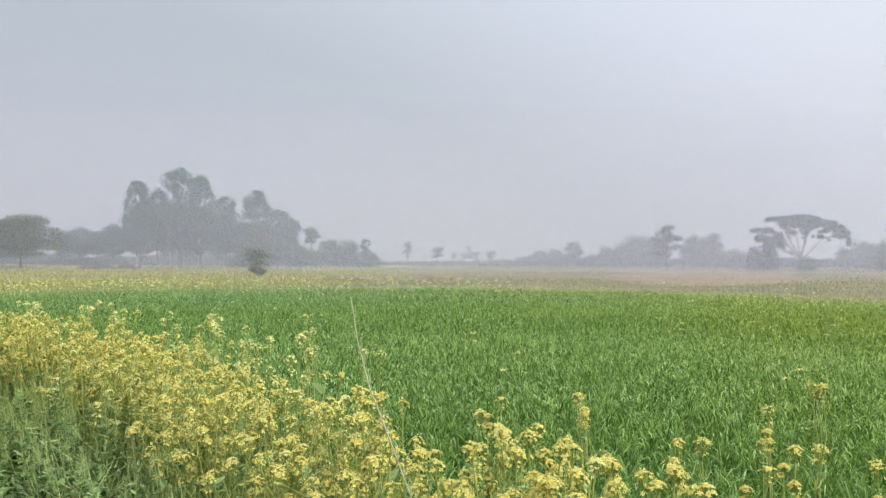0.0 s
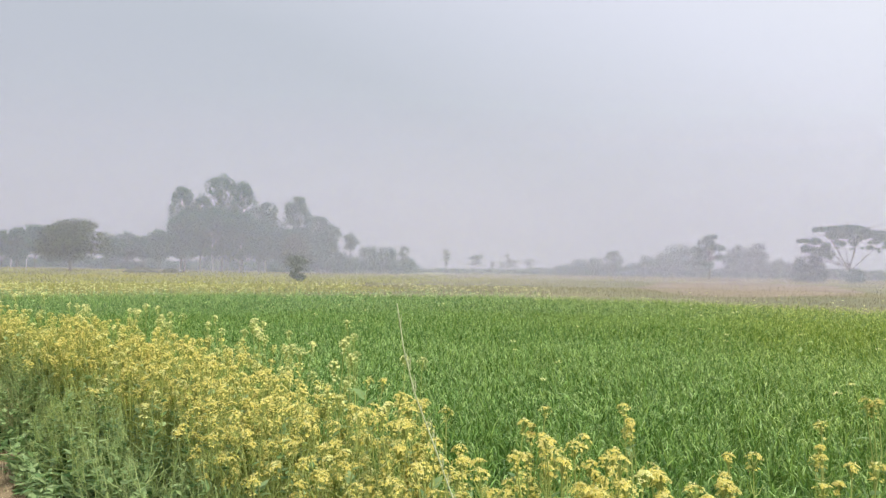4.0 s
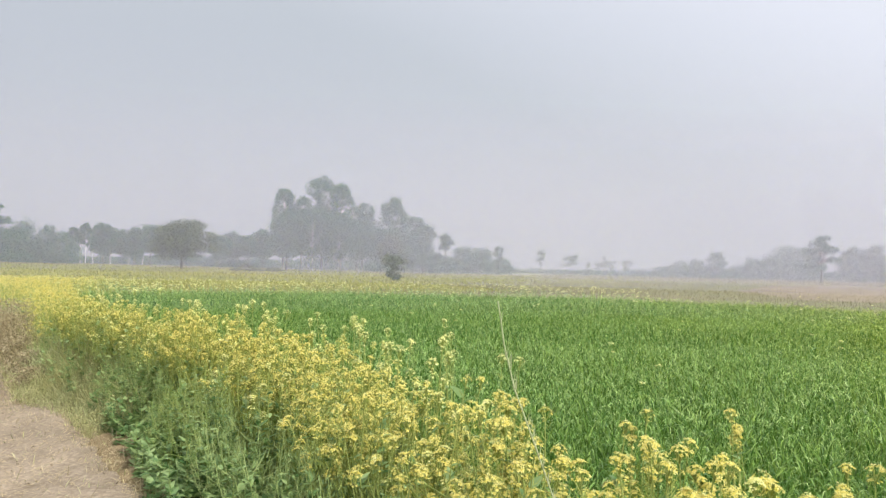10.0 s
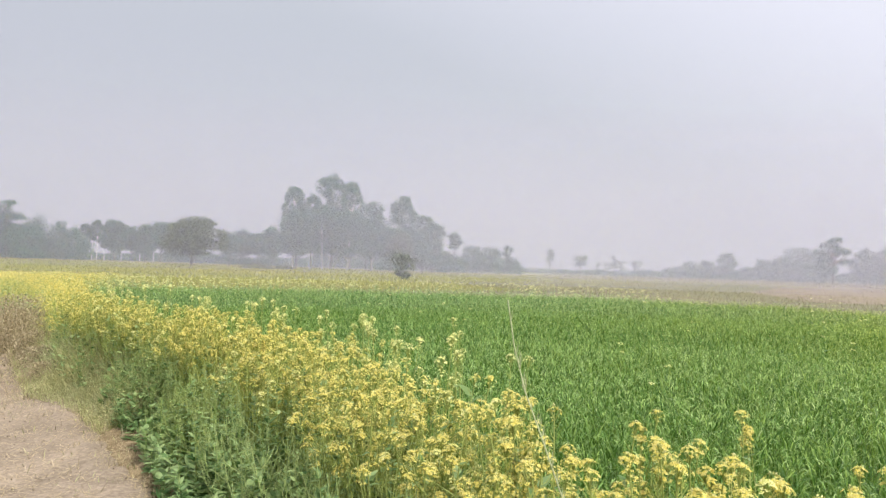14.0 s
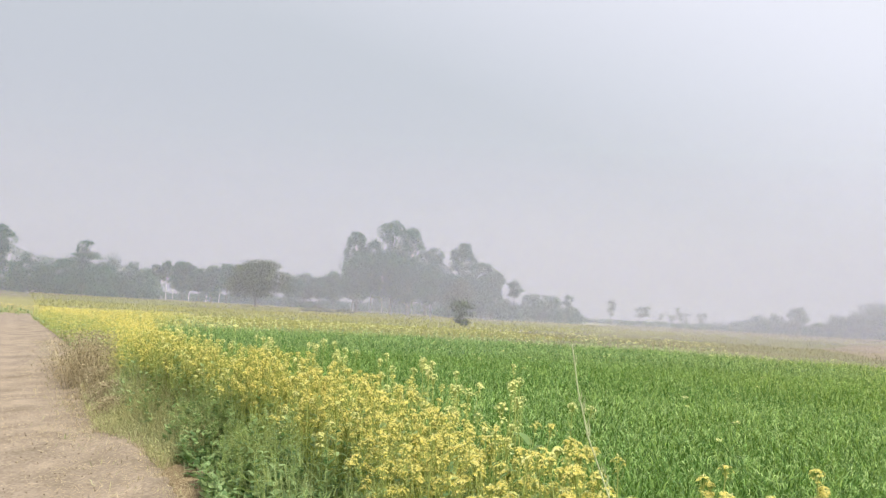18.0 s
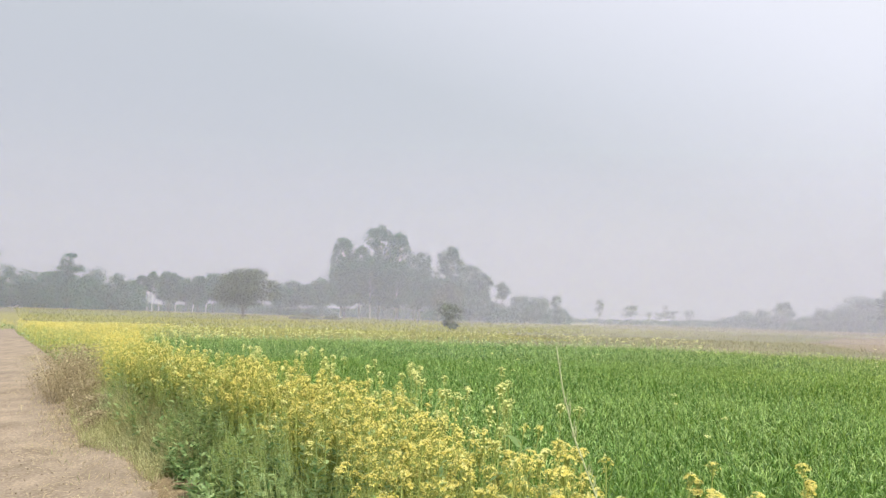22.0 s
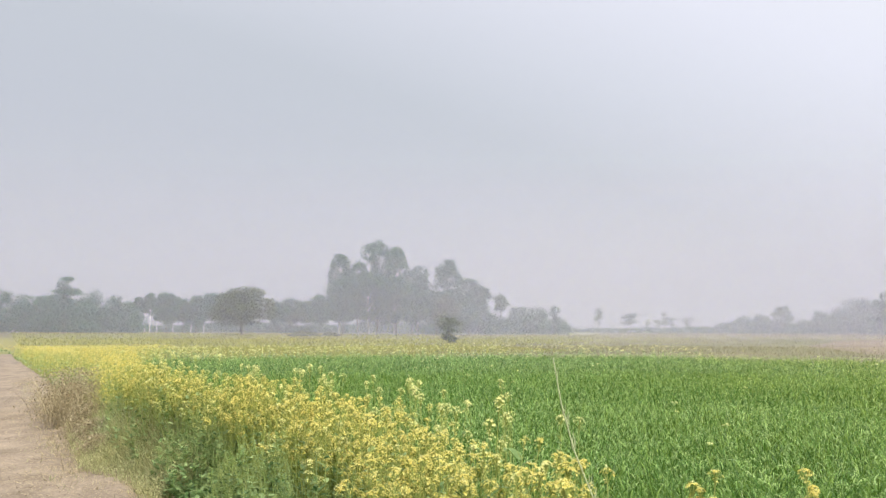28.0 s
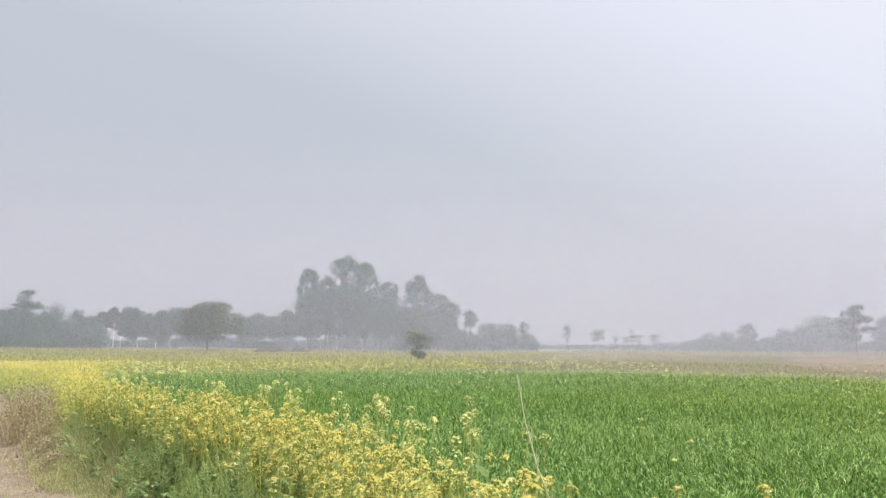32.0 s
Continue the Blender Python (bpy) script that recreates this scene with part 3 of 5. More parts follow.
def mustard_plant(seed, tall, branches, leafy, head=0.030, flowers=40, petal=PETAL, label="", category="mustard plant", near=1.0):
    r = np.random.default_rng(seed)
    root = new("mustard_plant")
    tagged(root, label, category, "mustard plants along the track")
    green = STEM if petal is MUSTARD_GREEN else FLOWER_STEM
    lines, tips, leaves = plant_plan(r, tall, branches, leafy, near)
    part("stem", mesh_of("mustard_stem", [tube(p, np.linspace(rad, rad * 0.4, len(p)), 5) for p, rad in lines], green, True), root, "thin pale green branching stem")
    if leafy:
        part("foliage", mesh_of("mustard_foliage", [ribbons(*leaves, k=4, taper=0.8, twist=r.uniform(-0.3, 0.3, leafy))], MUSTARD_GREEN), root, "broad grey-green leaves")["kind"] = "stuff"
    for tip in tips:
        fl, stalk, buds = flower_head(r, head * r.uniform(0.75, 1.25), max(2, int(flowers * r.uniform(0.6, 1.2))), 0.0063)
        me = mesh_of("flower_head", [(*fl, 0), *[(*q, 1) for q in stalk], (*buds, 2)], [petal, green, STEM if petal is MUSTARD_GREEN else PALE_PETAL])
        ob = part("flower_head", me, root)
        ob.location = tip
    pods = []
    for tip in tips:
        for q in range(9):
            a, z = r.uniform(0, 2 * np.pi), -r.uniform(0.03, 0.24)
            p0 = tip + np.array([0, 0, z])
            pods.append(tube([p0, p0 + np.array([math.cos(a) * 0.014, math.sin(a) * 0.014, 0.006]), p0 + np.array([math.cos(a) * 0.03, math.sin(a) * 0.03, 0.03])], [0.0008, 0.0014, 0.0005], 3))
    tagged(part("pod_spray", mesh_of("pod_spray", pods, green), root, "slim green seed pods"), kind="stuff")
    return root


FULL = "tall flowering mustard plant with bright yellow heads"
LEAFY = "shorter leafy mustard plant with few flowers beside the track"
PALE = "tall slender mustard plant with pale greenish-yellow heads above the wheat"
full_kinds = [mustard_plant(10 + i, 1.0, 4 + i % 4, 24, 0.026, 42, PALE_PETAL if i == 6 else PETAL, FULL) for i in range(9)]
leafy_kinds = [mustard_plant(30 + i, 0.72, 3 + i % 3, 46, 0.007, 3, MUSTARD_GREEN, LEAFY) for i in range(6)]
pale_kinds = [mustard_plant(50 + i, 1.0, 1 + i, 8, 0.026, 46, PALE_PETAL, PALE, near=0.7) for i in range(4)]
single_kinds = [mustard_plant(70 + i, 1.0, 2 + i % 3, 9, 0.022, 46, PETAL, "slender mustard plant with a compact yellow head at the wheat's edge", near=0.38) for i in range(5)]
OWN_HEIGHT = {k: t for ks, t in ((full_kinds, 1.0), (leafy_kinds, 0.72), (pale_kinds, 1.0), (single_kinds, 1.0)) for k in ks}
used = set()


def upright(kind, x, y, tall, lean=0.05):
    return Matrix.Translation((x, y, 0)) @ Euler((rng.normal(0, lean), rng.normal(0, lean), rng.uniform(0, 6.28))).to_matrix().to_4x4() @ Matrix.Diagonal((1, 1, tall / OWN_HEIGHT[kind], 1))


def stand_at(ob, m):
    if ob in used:
        return copy_thing(ob, m @ Matrix.Diagonal((1 / ob.scale.x, 1 / ob.scale.y, 1 / ob.scale.z, 1)))
    used.add(ob)
    ob.matrix_basis = m
    return ob


def stand(kinds, x, y, tall, lean=0.05):
    kind = kinds[rng.integers(len(kinds))]
    return stand_at(kind, upright(kind, x, y, tall, lean))


def joined(name, placed):
    """Many plants as one mesh: the same parts, each at its own pose."""
    slots, groups, seen = [], [], {}
    for kind, m in placed:
        for ch in kind.children:
            if ch.data not in seen:
                me = ch.data
                v, f, mi = np.empty(len(me.vertices) * 3), np.empty(len(me.loops), np.int32), np.empty(len(me.polygons), np.int32)
                me.vertices.foreach_get("co", v)
                me.loops.foreach_get("vertex_index", f)
                me.polygons.foreach_get("material_index", mi)
                seen[me] = (v.reshape(-1, 3) + np.array(ch.location), f.reshape(-1, 3), mi, list(me.materials))
            v, f, mi, mats = seen[ch.data]
            mm = np.array(m)
            vw = v @ mm[:3, :3].T + mm[:3, 3]
            for i, mat in enumerate(mats):
                if mat not in slots:
                    slots.append(mat)
                if (mi == i).any():
                    used_v, back = np.unique(f[mi == i], return_inverse=True)
                    groups.append((vw[used_v], back.reshape(-1, 3), slots.index(mat)))
    return mesh_of(name, groups, slots)


# single plants that stand out at the wheat's edge: x, y, height
SINGLES = [(0.25, 2.70, 1.0), (0.18, 2.13, 1.0), (0.65, 2.70, 1.02), (0.48, 1.97, 1.0), (1.49, 2.96, 1.0), (1.11, 2.43, 1.0), (0.97, 2.03, 1.0), (0.75, 2.03, 1.0),
           (0.63, 1.97, 0.98), (0.81, 1.89, 0.98), (0.22, 1.75, 1.0), (0.33, 1.70, 1.0), (0.49, 1.73, 1.0), (0.58, 1.68, 1.0), (0.37, 2.14, 0.99), (-0.21, 2.83, 1.0), (1.05, 1.80, 0.93), (1.30, 2.2, 0.9)]
for x, y, h in SINGLES:
    stand(single_kinds, x, y, h, 0.03)
for x, y, h in [(-1.35, 4.60, 1.14), (-0.78, 4.75, 1.14), (-0.34, 3.95, 1.02), (-2.35, 5.6, 1.12), (-1.85, 5.0, 1.10), (-2.9, 6.1, 1.12), (-3.6, 6.6, 1.12), (-1.0, 4.2, 1.06)]:
    stand(pale_kinds, x, y, h, 0.03)
for i in range(32):
    s = 2.6 + 8.5 * (i + rng.uniform(0, 0.8)) / 32
    x, y = from_track(s, float(strip_edge(s)) + rng.normal(0.02, 0.12))
    stand(pale_kinds, x, y, rng.uniform(1.05, 1.20), 0.03)

# the strip along the track, plant by plant where it is near
placed = []
while len(placed) < 680:
    s = rng.uniform(-2.5, 0.5) if len(placed) < 24 else rng.uniform(0.0, 11.0)
    edge = float(strip_edge(s))
    start = float(strip_start(s))
    w = rng.uniform(start, edge)
    f = (w - start) / (edge - start)
    x, y = from_track(s, w)
    if x * x + y * y < 1.5 ** 2:
        continue
    leafy = f < 0.35
    if leafy and s > 7.7 and rng.random() < 0.85:
        continue
    if s < 2.6 and rng.random() < 0.28:
        continue
    kinds = leafy_kinds if leafy else full_kinds
    kind = kinds[rng.integers(len(kinds))]
    tall = (0.42 if s > 6.8 else 0.50) + 0.85 * f + rng.normal(0, 0.06) if leafy else rng.uniform(0.80, 1.04) + 0.03 * min(s, 3) / 3
    placed.append((math.hypot(x, y), kind, upright(kind, x, y, tall, 0.09 if leafy else 0.07)))
placed.sort(key=lambda q: q[0])
for d, kind, m in placed[:245]:
    stand_at(kind, m)
tagged(new("mustard_stand", joined("mustard_stand", [q[1:] for q in placed[245:]])), "dense flowering mustard plants farther along the track", "mustard", kind="stuff")


def mustard_mass(places, talls, heads, flowers, leaves, seed, petal_size=0.011, head=0.03, thick=0.006, leaf=1.0, lowest=0.76):
    """Many plants joined: stems, leaves and flower clusters as arrays."""
    r = np.random.default_rng(seed)
    n = len(places)
    xyz = np.concatenate([places, np.zeros((n, 1))], 1)
    g = [(*ribbons(xyz, r.uniform(0, 6.28, n), talls * 0.97, np.full(n, thick), r.normal(0, 0.04, n), r.normal(0, 0.05, n), 2, 0.3), 1)]
    for q in range(leaves):
        f = r.uniform(0.05, 0.7, n)
        ln = leaf * (0.16 - 0.10 * f) * r.uniform(0.7, 1.3, n)
        b = xyz.copy()
        b[:, 2] = f * talls
        g.append((*ribbons(b, r.uniform(0, 6.28, n), ln, ln * 0.55, r.uniform(0.7, 1.45, n), r.uniform(0.0, 0.9, n), 3, 0.8), 2))
    for q in range(heads):
        a, rad = r.uniform(0, 6.28, n), r.uniform(0, 0.13, n) * (q > 0)
        c = xyz + np.stack([np.cos(a) * rad, np.sin(a) * rad, talls * np.where(q > 0, r.uniform(lowest, 1.0, n), 1.0)], 1)
        if q:
            g.append((*ribbons(np.stack([xyz[:, 0], xyz[:, 1], c[:, 2] - 0.2], 1), a, np.full(n, 0.21), np.full(n, thick * 0.7), np.arctan2(rad, 0.2), np.zeros(n), 1), 1))
        d = r.normal(size=(n, flowers, 3))
        d[:, :, 2] = np.abs(d[:, :, 2]) + 0.1
        d /= np.linalg.norm(d, axis=2)[:, :, None]
        d[:, :, 2] *= 0.6
        p = (c[:, None] + d * head * r.uniform(0.6, 1.1, (n, flowers, 1))).reshape(-1, 3)
        g.append((*scraps(p, r.uniform(0.7, 1.3, len(p)) * petal_size, r, 0.3), 0))
    return g


def strip_places(s0, s1, n, f0=0.0, shape=1.0):
    s = rng.uniform(s0, s1, n)
    e = strip_edge(s)
    f = f0 + (1 - f0) * rng.uniform(0, 1, n) ** shape
    x, y = from_track(s, strip_start(s) + f * (e - strip_start(s)))
    return np.stack([x, y], 1), s, f


pl, ps, pf = strip_places(10.6, 20, 520, 0.15)
tagged(new("mustard_strip", mesh_of("mustard_strip", mustard_mass(pl, 0.95 + 0.12 * rng.random(len(pl)) - np.interp(ps, [10.5, 13, 16], [1.6, 0.8, 0.15]) * np.clip(0.35 - pf, 0, 1), 6, 8, 2, 1, 0.0085, 0.022, lowest=0.4), [PETAL, FLOWER_STEM, MUSTARD_GREEN])), "strip of flowering yellow mustard running along the track", "mustard", kind="stuff")
pl, ps, pf = strip_places(20, 44, 1150, shape=1.6)
tagged(new("mustard_strip", mesh_of("mustard_strip", mustard_mass(pl, 0.9 + 0.15 * rng.random(len(pl)) - 0.016 * (ps - 20), 6, 4, 1, 2, 0.016, 0.04, 0.012, lowest=0.35), [PETAL, FLOWER_STEM, MUSTARD_GREEN])), "far end of the flowering mustard strip", "mustard", kind="stuff")

# thin mustard where the track runs out between the fields
n = 330
s, w = rng.uniform(34, 58, n), rng.uniform(-9, 9, n)
s = np.where(w < 1.2, 47 + 0.45 * (s - 34), s)
x, y = from_track(s, w)
tagged(new("mustard_clump", mesh_of("mustard_clump", mustard_mass(np.stack([x, y], 1), 0.35 + 0.28 * rng.random(n), 4, 4, 7, 8, 0.018, 0.035, 0.012), [PETAL, STEM, MUSTARD_GREEN])), "thin flowering mustard past the end of the track", "mustard", kind="stuff")

# small undergrowth between the near plants
pl, ps, pf = strip_places(-1.2, 9.5, 300)
ok = np.hypot(pl[:, 0], pl[:, 1]) > 1.45
pl, pf = pl[ok], pf[ok]
tagged(new("mustard_undergrowth", mesh_of("mustard_undergrowth", mustard_mass(pl, 0.45 + 0.25 * rng.random(len(pl)), 0, 4, 10, 3, 0.006, 0.015, 0.004, 0.8), [PALE_PETAL, STEM, MUSTARD_GREEN])), "leafy green undergrowth at the foot of the mustard", "undergrowth", kind="stuff")

# low leafy growth hiding the foot of the strip on the track side
n = 340
s = rng.uniform(1.5, 7.6, n)
x, y = from_track(s, strip_start(s) + rng.uniform(-0.16, 0.30, n))
ok = np.hypot(x, y) > 1.6
tagged(new("edge_growth", mesh_of("edge_growth", mustard_mass(np.stack([x, y], 1)[ok], (0.24 + 0.32 * rng.random(n))[ok], 0, 3, 15, 6, 0.006, 0.014, 0.004, 0.62), [PALE_PETAL, STEM, MUSTARD_GREEN])), "low leafy green growth at the track side of the mustard", "undergrowth", kind="stuff")

# sparse mustard among the wheat, and the thin band behind it
n = 70
x, y = rng.uniform(-9, 11, n), rng.uniform(4, 24, n)
ok = in_wheat(x, y)
tagged(new("scattered_mustard", mesh_of("scattered_mustard", mustard_mass(np.stack([x, y], 1)[ok], 0.72 + 0.2 * rng.random(ok.sum()), 2, 9, 2, 4), [PALE_PETAL, STEM, MUSTARD_GREEN])), "single mustard plants scattered through the wheat", "mustard", kind="stuff")
n = 2700
x = rng.uniform(-42, 3, n)
x = x[rng.random(n) < np.interp(x, [-16, -6, 3], [1.0, 0.45, 0.25])]
n = len(x)
deep = np.interp(x, [-42, -20, 0, 8, 14], [16, 14, 13, 8, 3])
y = wheat_end(x) + 0.3 + deep * rng.uniform(0, 1, n) ** 1.15
s, w = along(x, y)
ok = w > strip_edge(s) - 1.0
tagged(new("mustard_band", mesh_of("mustard_band", mustard_mass(np.stack([x, y], 1)[ok], 0.44 + 0.28 * rng.random(ok.sum()), 2, 6, 2, 5, 0.018, 0.035, 0.012), [PALE_PETAL, STEM, MUSTARD_GREEN])), "thin band of pale flowering mustard behind the wheat", "mustard", kind="stuff")

# ---- the tall bare stalk in front ----
def tall_stalk():
    root = new("seed_stalk")
    tagged(root, "tall bare bent mustard stalk gone to seed", "plant stalk")
    t = np.linspace(0, 1, 14)
    z = 1.44 * t - 0.02
    x = np.interp(z, [-0.02, 0.5, 0.92, 1.08, 1.19, 1.30, 1.42], [0.20, 0.12, -0.045, -0.105, -0.150, -0.180, -0.200])
    line = np.stack([x, 1.86 - 0.06 * (1 - t), z], 1)
    part("stem", mesh_of("stalk_stem", [tube(line, np.linspace(0.0027, 0.0016, 14), 5)], STALK, True), root, "pale green bare stem")
    pods = []
    r = np.random.default_rng(5)
    for q in range(70):
        f = r.uniform(0.35, 0.97)
        p = np.array([np.interp(f, t, line[:, c]) for c in range(3)])
        a = r.uniform(0, 6.28)
        pods.append(tube([p, p + np.array([math.cos(a) * 0.005, math.sin(a) * 0.005, 0.008]), p + np.array([math.cos(a) * 0.007, math.sin(a) * 0.007, 0.026])], [0.0008, 0.0013, 0.0004], 3))
    part("pod_spray", mesh_of("stalk_pods", pods, STALK), root, "short seed pods pressed to the stem")["kind"] = "stuff"


tall_stalk()

# ---- dry weeds and litter at the track's edge ----
def dry_bush(x, y, tall, wide, seed, label):
    r = np.random.default_rng(seed)
    root = new("dry_bush")
    tagged(root, label, "dry bush")
    n = 560
    base = np.stack([x + r.normal(0, wide * 0.22, n), y + r.normal(0, wide * 0.22, n), np.zeros(n)], 1)
    part("dead_growth", mesh_of("dry_stalks", [ribbons(base, r.uniform(0, 6.28, n), tall * r.uniform(0.4, 1.15, n), r.uniform(0.004, 0.007, n), r.uniform(0, 0.5, n), r.uniform(0.0, 2.4, n), 5, 0.5)], DRY), root, "thin brown dead stalks")["kind"] = "stuff"
    m = 1800
    c = np.stack([x + r.normal(0, wide * 0.26, m), y + r.normal(0, wide * 0.26, m), tall * r.uniform(0.1, 0.95, m)], 1)
    part("dead_foliage", mesh_of("dead_leaves", [scraps(c, r.uniform(0.008, 0.024, m), r)], DRY), root, "curled brown dead leaves")["kind"] = "stuff"
    return root


for i, (s, w, h, wd) in enumerate([(13.6, 1.10, 0.85, 1.1), (12.6, 1.06, 0.72, 0.9), (14.8, 1.10, 0.85, 1.0), (11.4, 1.08, 0.50, 0.55), (10.4, 1.06, 0.40, 0.45), (9.4, 1.04, 0.32, 0.4)]):
    dry_bush(*from_track(s, w), h, wd, 70 + i, "brown dried-up weeds at the edge of the track" if i > 2 else "large brown dead bush of thin stalks by the track")

n = 34000
s = rng.uniform(0, 1, n) ** 1.6 * 26 - 1
w = strip_start(s) - np.abs(rng.normal(0, 0.30, n)) * np.where(rng.random(n) < 0.3, 4.0, 1.0) + 0.05
x, y = from_track(s, w)
ok = np.hypot(x, y) > 0.6
x, y = x[ok], y[ok]
n = len(x)
litter = ribbons(np.stack([x, y, rng.uniform(0.045, 0.075, n)], 1), rng.uniform(0, 6.28, n), rng.uniform(0.03, 0.14, n), rng.uniform(0.002, 0.0045, n), rng.uniform(1.25, 1.62, n), rng.uniform(-0.2, 0.2, n), 2, 0.4)
n = 9000
s2 = rng.uniform(-1, 24, n)
s2 = s2[(s2 < 4.3) | (s2 > 7.6) | (rng.random(n) < 0.35)]
n = len(s2)
x2, y2 = from_track(s2, strip_start(s2) - 0.06 + np.where(rng.random(n) < 0.5, rng.normal(0, 0.12, n), -np.abs(rng.normal(0, 0.22, n))))
tufts = ribbons(np.stack([x2, y2, np.full(n, 0.0)], 1), rng.uniform(0, 6.28, n), rng.uniform(0.05, 0.24, n), rng.uniform(0.003, 0.006, n), rng.uniform(0.1, 1.1, n), rng.uniform(0, 1.3, n), 3, 0.6)
n = 26000
s6 = rng.uniform(2.5, 18, n)
w6 = strip_start(s6) - np.abs(rng.normal(0, 0.3, n)) + 0.02
keep = (rng.random(n) < np.where((s6 > 4.6) & (s6 < 7.2), 0.7, 1.0)) & (hump(s6, w6, 2.6, 12.0) + 0.9 * (w6 - strip_start(s6) + 0.28) > -0.05)
s6, w6 = s6[keep], w6[keep]
n = len(s6)
x6, y6 = from_track(s6, w6)
fringe = ribbons(np.stack([x6, y6, np.full(n, 0.03)], 1), rng.uniform(0, 6.28, n), rng.uniform(0.04, 0.16, n), rng.uniform(0.0025, 0.005, n), rng.uniform(0.1, 1.2, n), rng.uniform(0, 1.0, n), 2, 0.6)
n = 42000
s7, w7 = rng.uniform(0, 1, n) ** 1.4 * 24 + 0.3, rng.uniform(-3.0, 1.1, n)
x7, y7 = from_track(s7, w7)
keep = (hump(s7 * 0.5, w7, 1.5, 21.0) + rng.normal(0, 0.15, n) > 0.12) & (np.hypot(x7, y7) > 0.6)
x7, y7 = x7[keep], y7[keep]
n = len(x7)
strewn = ribbons(np.stack([x7, y7, rng.uniform(0.04, 0.06, n)], 1), rng.normal(2.35, 0.9, n), rng.uniform(0.02, 0.11, n), rng.uniform(0.002, 0.0045, n), rng.uniform(1.45, 1.62, n), rng.uniform(-0.1, 0.1, n), 2, 0.4)
tagged(new("straw_litter", mesh_of("straw_litter", [litter, strewn], STRAW)), "dry straw scattered along the track", "straw", kind="stuff")
tagged(new("dry_grass", mesh_of("dry_grass", [tufts, fringe], DRY)), "dry brown grass along the track's edge", "grass", kind="stuff")

# pale weeds where the mustard thins beside the track
n = 34000
s3 = rng.uniform(6.6, 17, n)
w3 = rng.uniform(-0.32, 0.50, n)
x3, y3 = from_track(s3, strip_start(s3) + w3)
h3 = np.clip(0.32 + 0.85 * w3, 0.13, 0.62)
weeds = ribbons(np.stack([x3, y3, np.zeros(n)], 1), rng.uniform(0, 6.28, n), h3 * rng.uniform(0.6, 1.4, n), rng.uniform(0.003, 0.007, n), rng.uniform(0.0, 0.6, n), rng.uniform(0, 1.0, n), 3, 0.6)
bits = scraps(np.stack([x3, y3, h3 * rng.uniform(0.5, 1.05, n)], 1) + rng.normal(0, 0.03, (n, 3)), rng.uniform(0.006, 0.013, n), rng)
tagged(new("pale_weeds", mesh_of("pale_weeds", [weeds, bits], WEED)), "pale grey-green weeds between track and mustard", "weeds", kind="stuff")

# a pale broad-leaved plant at the wheat's edge
kale = tagged(new("broad_leaved_plant"), "pale broad-leaved plant standing at the wheat's edge", "plant")
kale.location = (-0.575, 3.77, 0)
part("stem", mesh_of("kale_stem", [tube([(0, 0, -0.02), (0.01, 0, 0.45), (0.0, 0.01, 0.86)], [0.006, 0.005, 0.003], 6)], STEM, True), kale)
for a, z, ln in ((0.2, 0.80, 0.09), (2.6, 0.84, 0.10), (4.4, 0.74, 0.09), (1.4, 0.62, 0.12), (3.5, 0.55, 0.13)):
    v, f = ribbons(np.array([[0, 0, z]]), np.array([a]), np.array([ln]), np.array([ln * 0.62]), np.array([0.55]), np.array([1.0]), 5, 0.7)
    part("leaf", mesh_of("kale_leaf", [(v, f)], PALE_LEAF, True), kale, "broad pale waxy leaf")

# crumbs of earth, chaff and seedlings strewn over the track
n = 5200
s4 = rng.uniform(0, 1, n) ** 1.5 * 22 + 0.2
w4 = rng.uniform(-2.9, 1.15, n)
x4, y4 = from_track(s4, w4)
ok = np.hypot(x4, y4) > 0.5
x4, y4 = x4[ok], y4[ok]
n = len(x4)
size4 = rng.uniform(0.004, 0.011, n) * np.where(rng.random(n) < 0.06, 1.3, 1.0)
up = np.stack([x4, y4, np.full(n, 0.045)], 1)
jag = rng.uniform(0.7, 1.3, (n, 6, 1))
octa = np.array([(1, 0, 0), (0, 1, 0), (-1, 0, 0), (0, -1, 0), (0, 0, 0.7), (0, 0, -0.7)])
crumb_v = (up[:, None] + octa[None] * jag * size4[:, None, None]).reshape(-1, 3)
crumb_f = (np.array([(0, 1, 4), (1, 2, 4), (2, 3, 4), (3, 0, 4), (1, 0, 5), (2, 1, 5), (3, 2, 5), (0, 3, 5)])[None] + (np.arange(n) * 6)[:, None, None]).reshape(-1, 3)
tagged(new("earth_crumbs", mesh_of("earth_crumbs", [(crumb_v, crumb_f)], EARTH)), "small crumbs of dry earth strewn over the track", "earth", kind="stuff")
n = 3500
s5 = rng.uniform(0.5, 24, n)
x5, y5 = from_track(s5, strip_start(s5) - np.abs(rng.normal(0, 0.35, n)))
ok = np.hypot(x5, y5) > 0.7
x5, y5 = x5[ok], y5[ok]
n = len(x5)
sprouts = ribbons(np.stack([x5, y5, np.full(n, 0.03)], 1), rng.uniform(0, 6.28, n), rng.uniform(0.02, 0.11, n), rng.uniform(0.004, 0.008, n), rng.uniform(0.1, 1.0, n), rng.uniform(0, 1.2, n), 2, 0.7)
tagged(new("sprouts", mesh_of("sprouts", [sprouts], WEED)), "sparse tiny weeds along the track's edge", "weeds", kind="stuff")

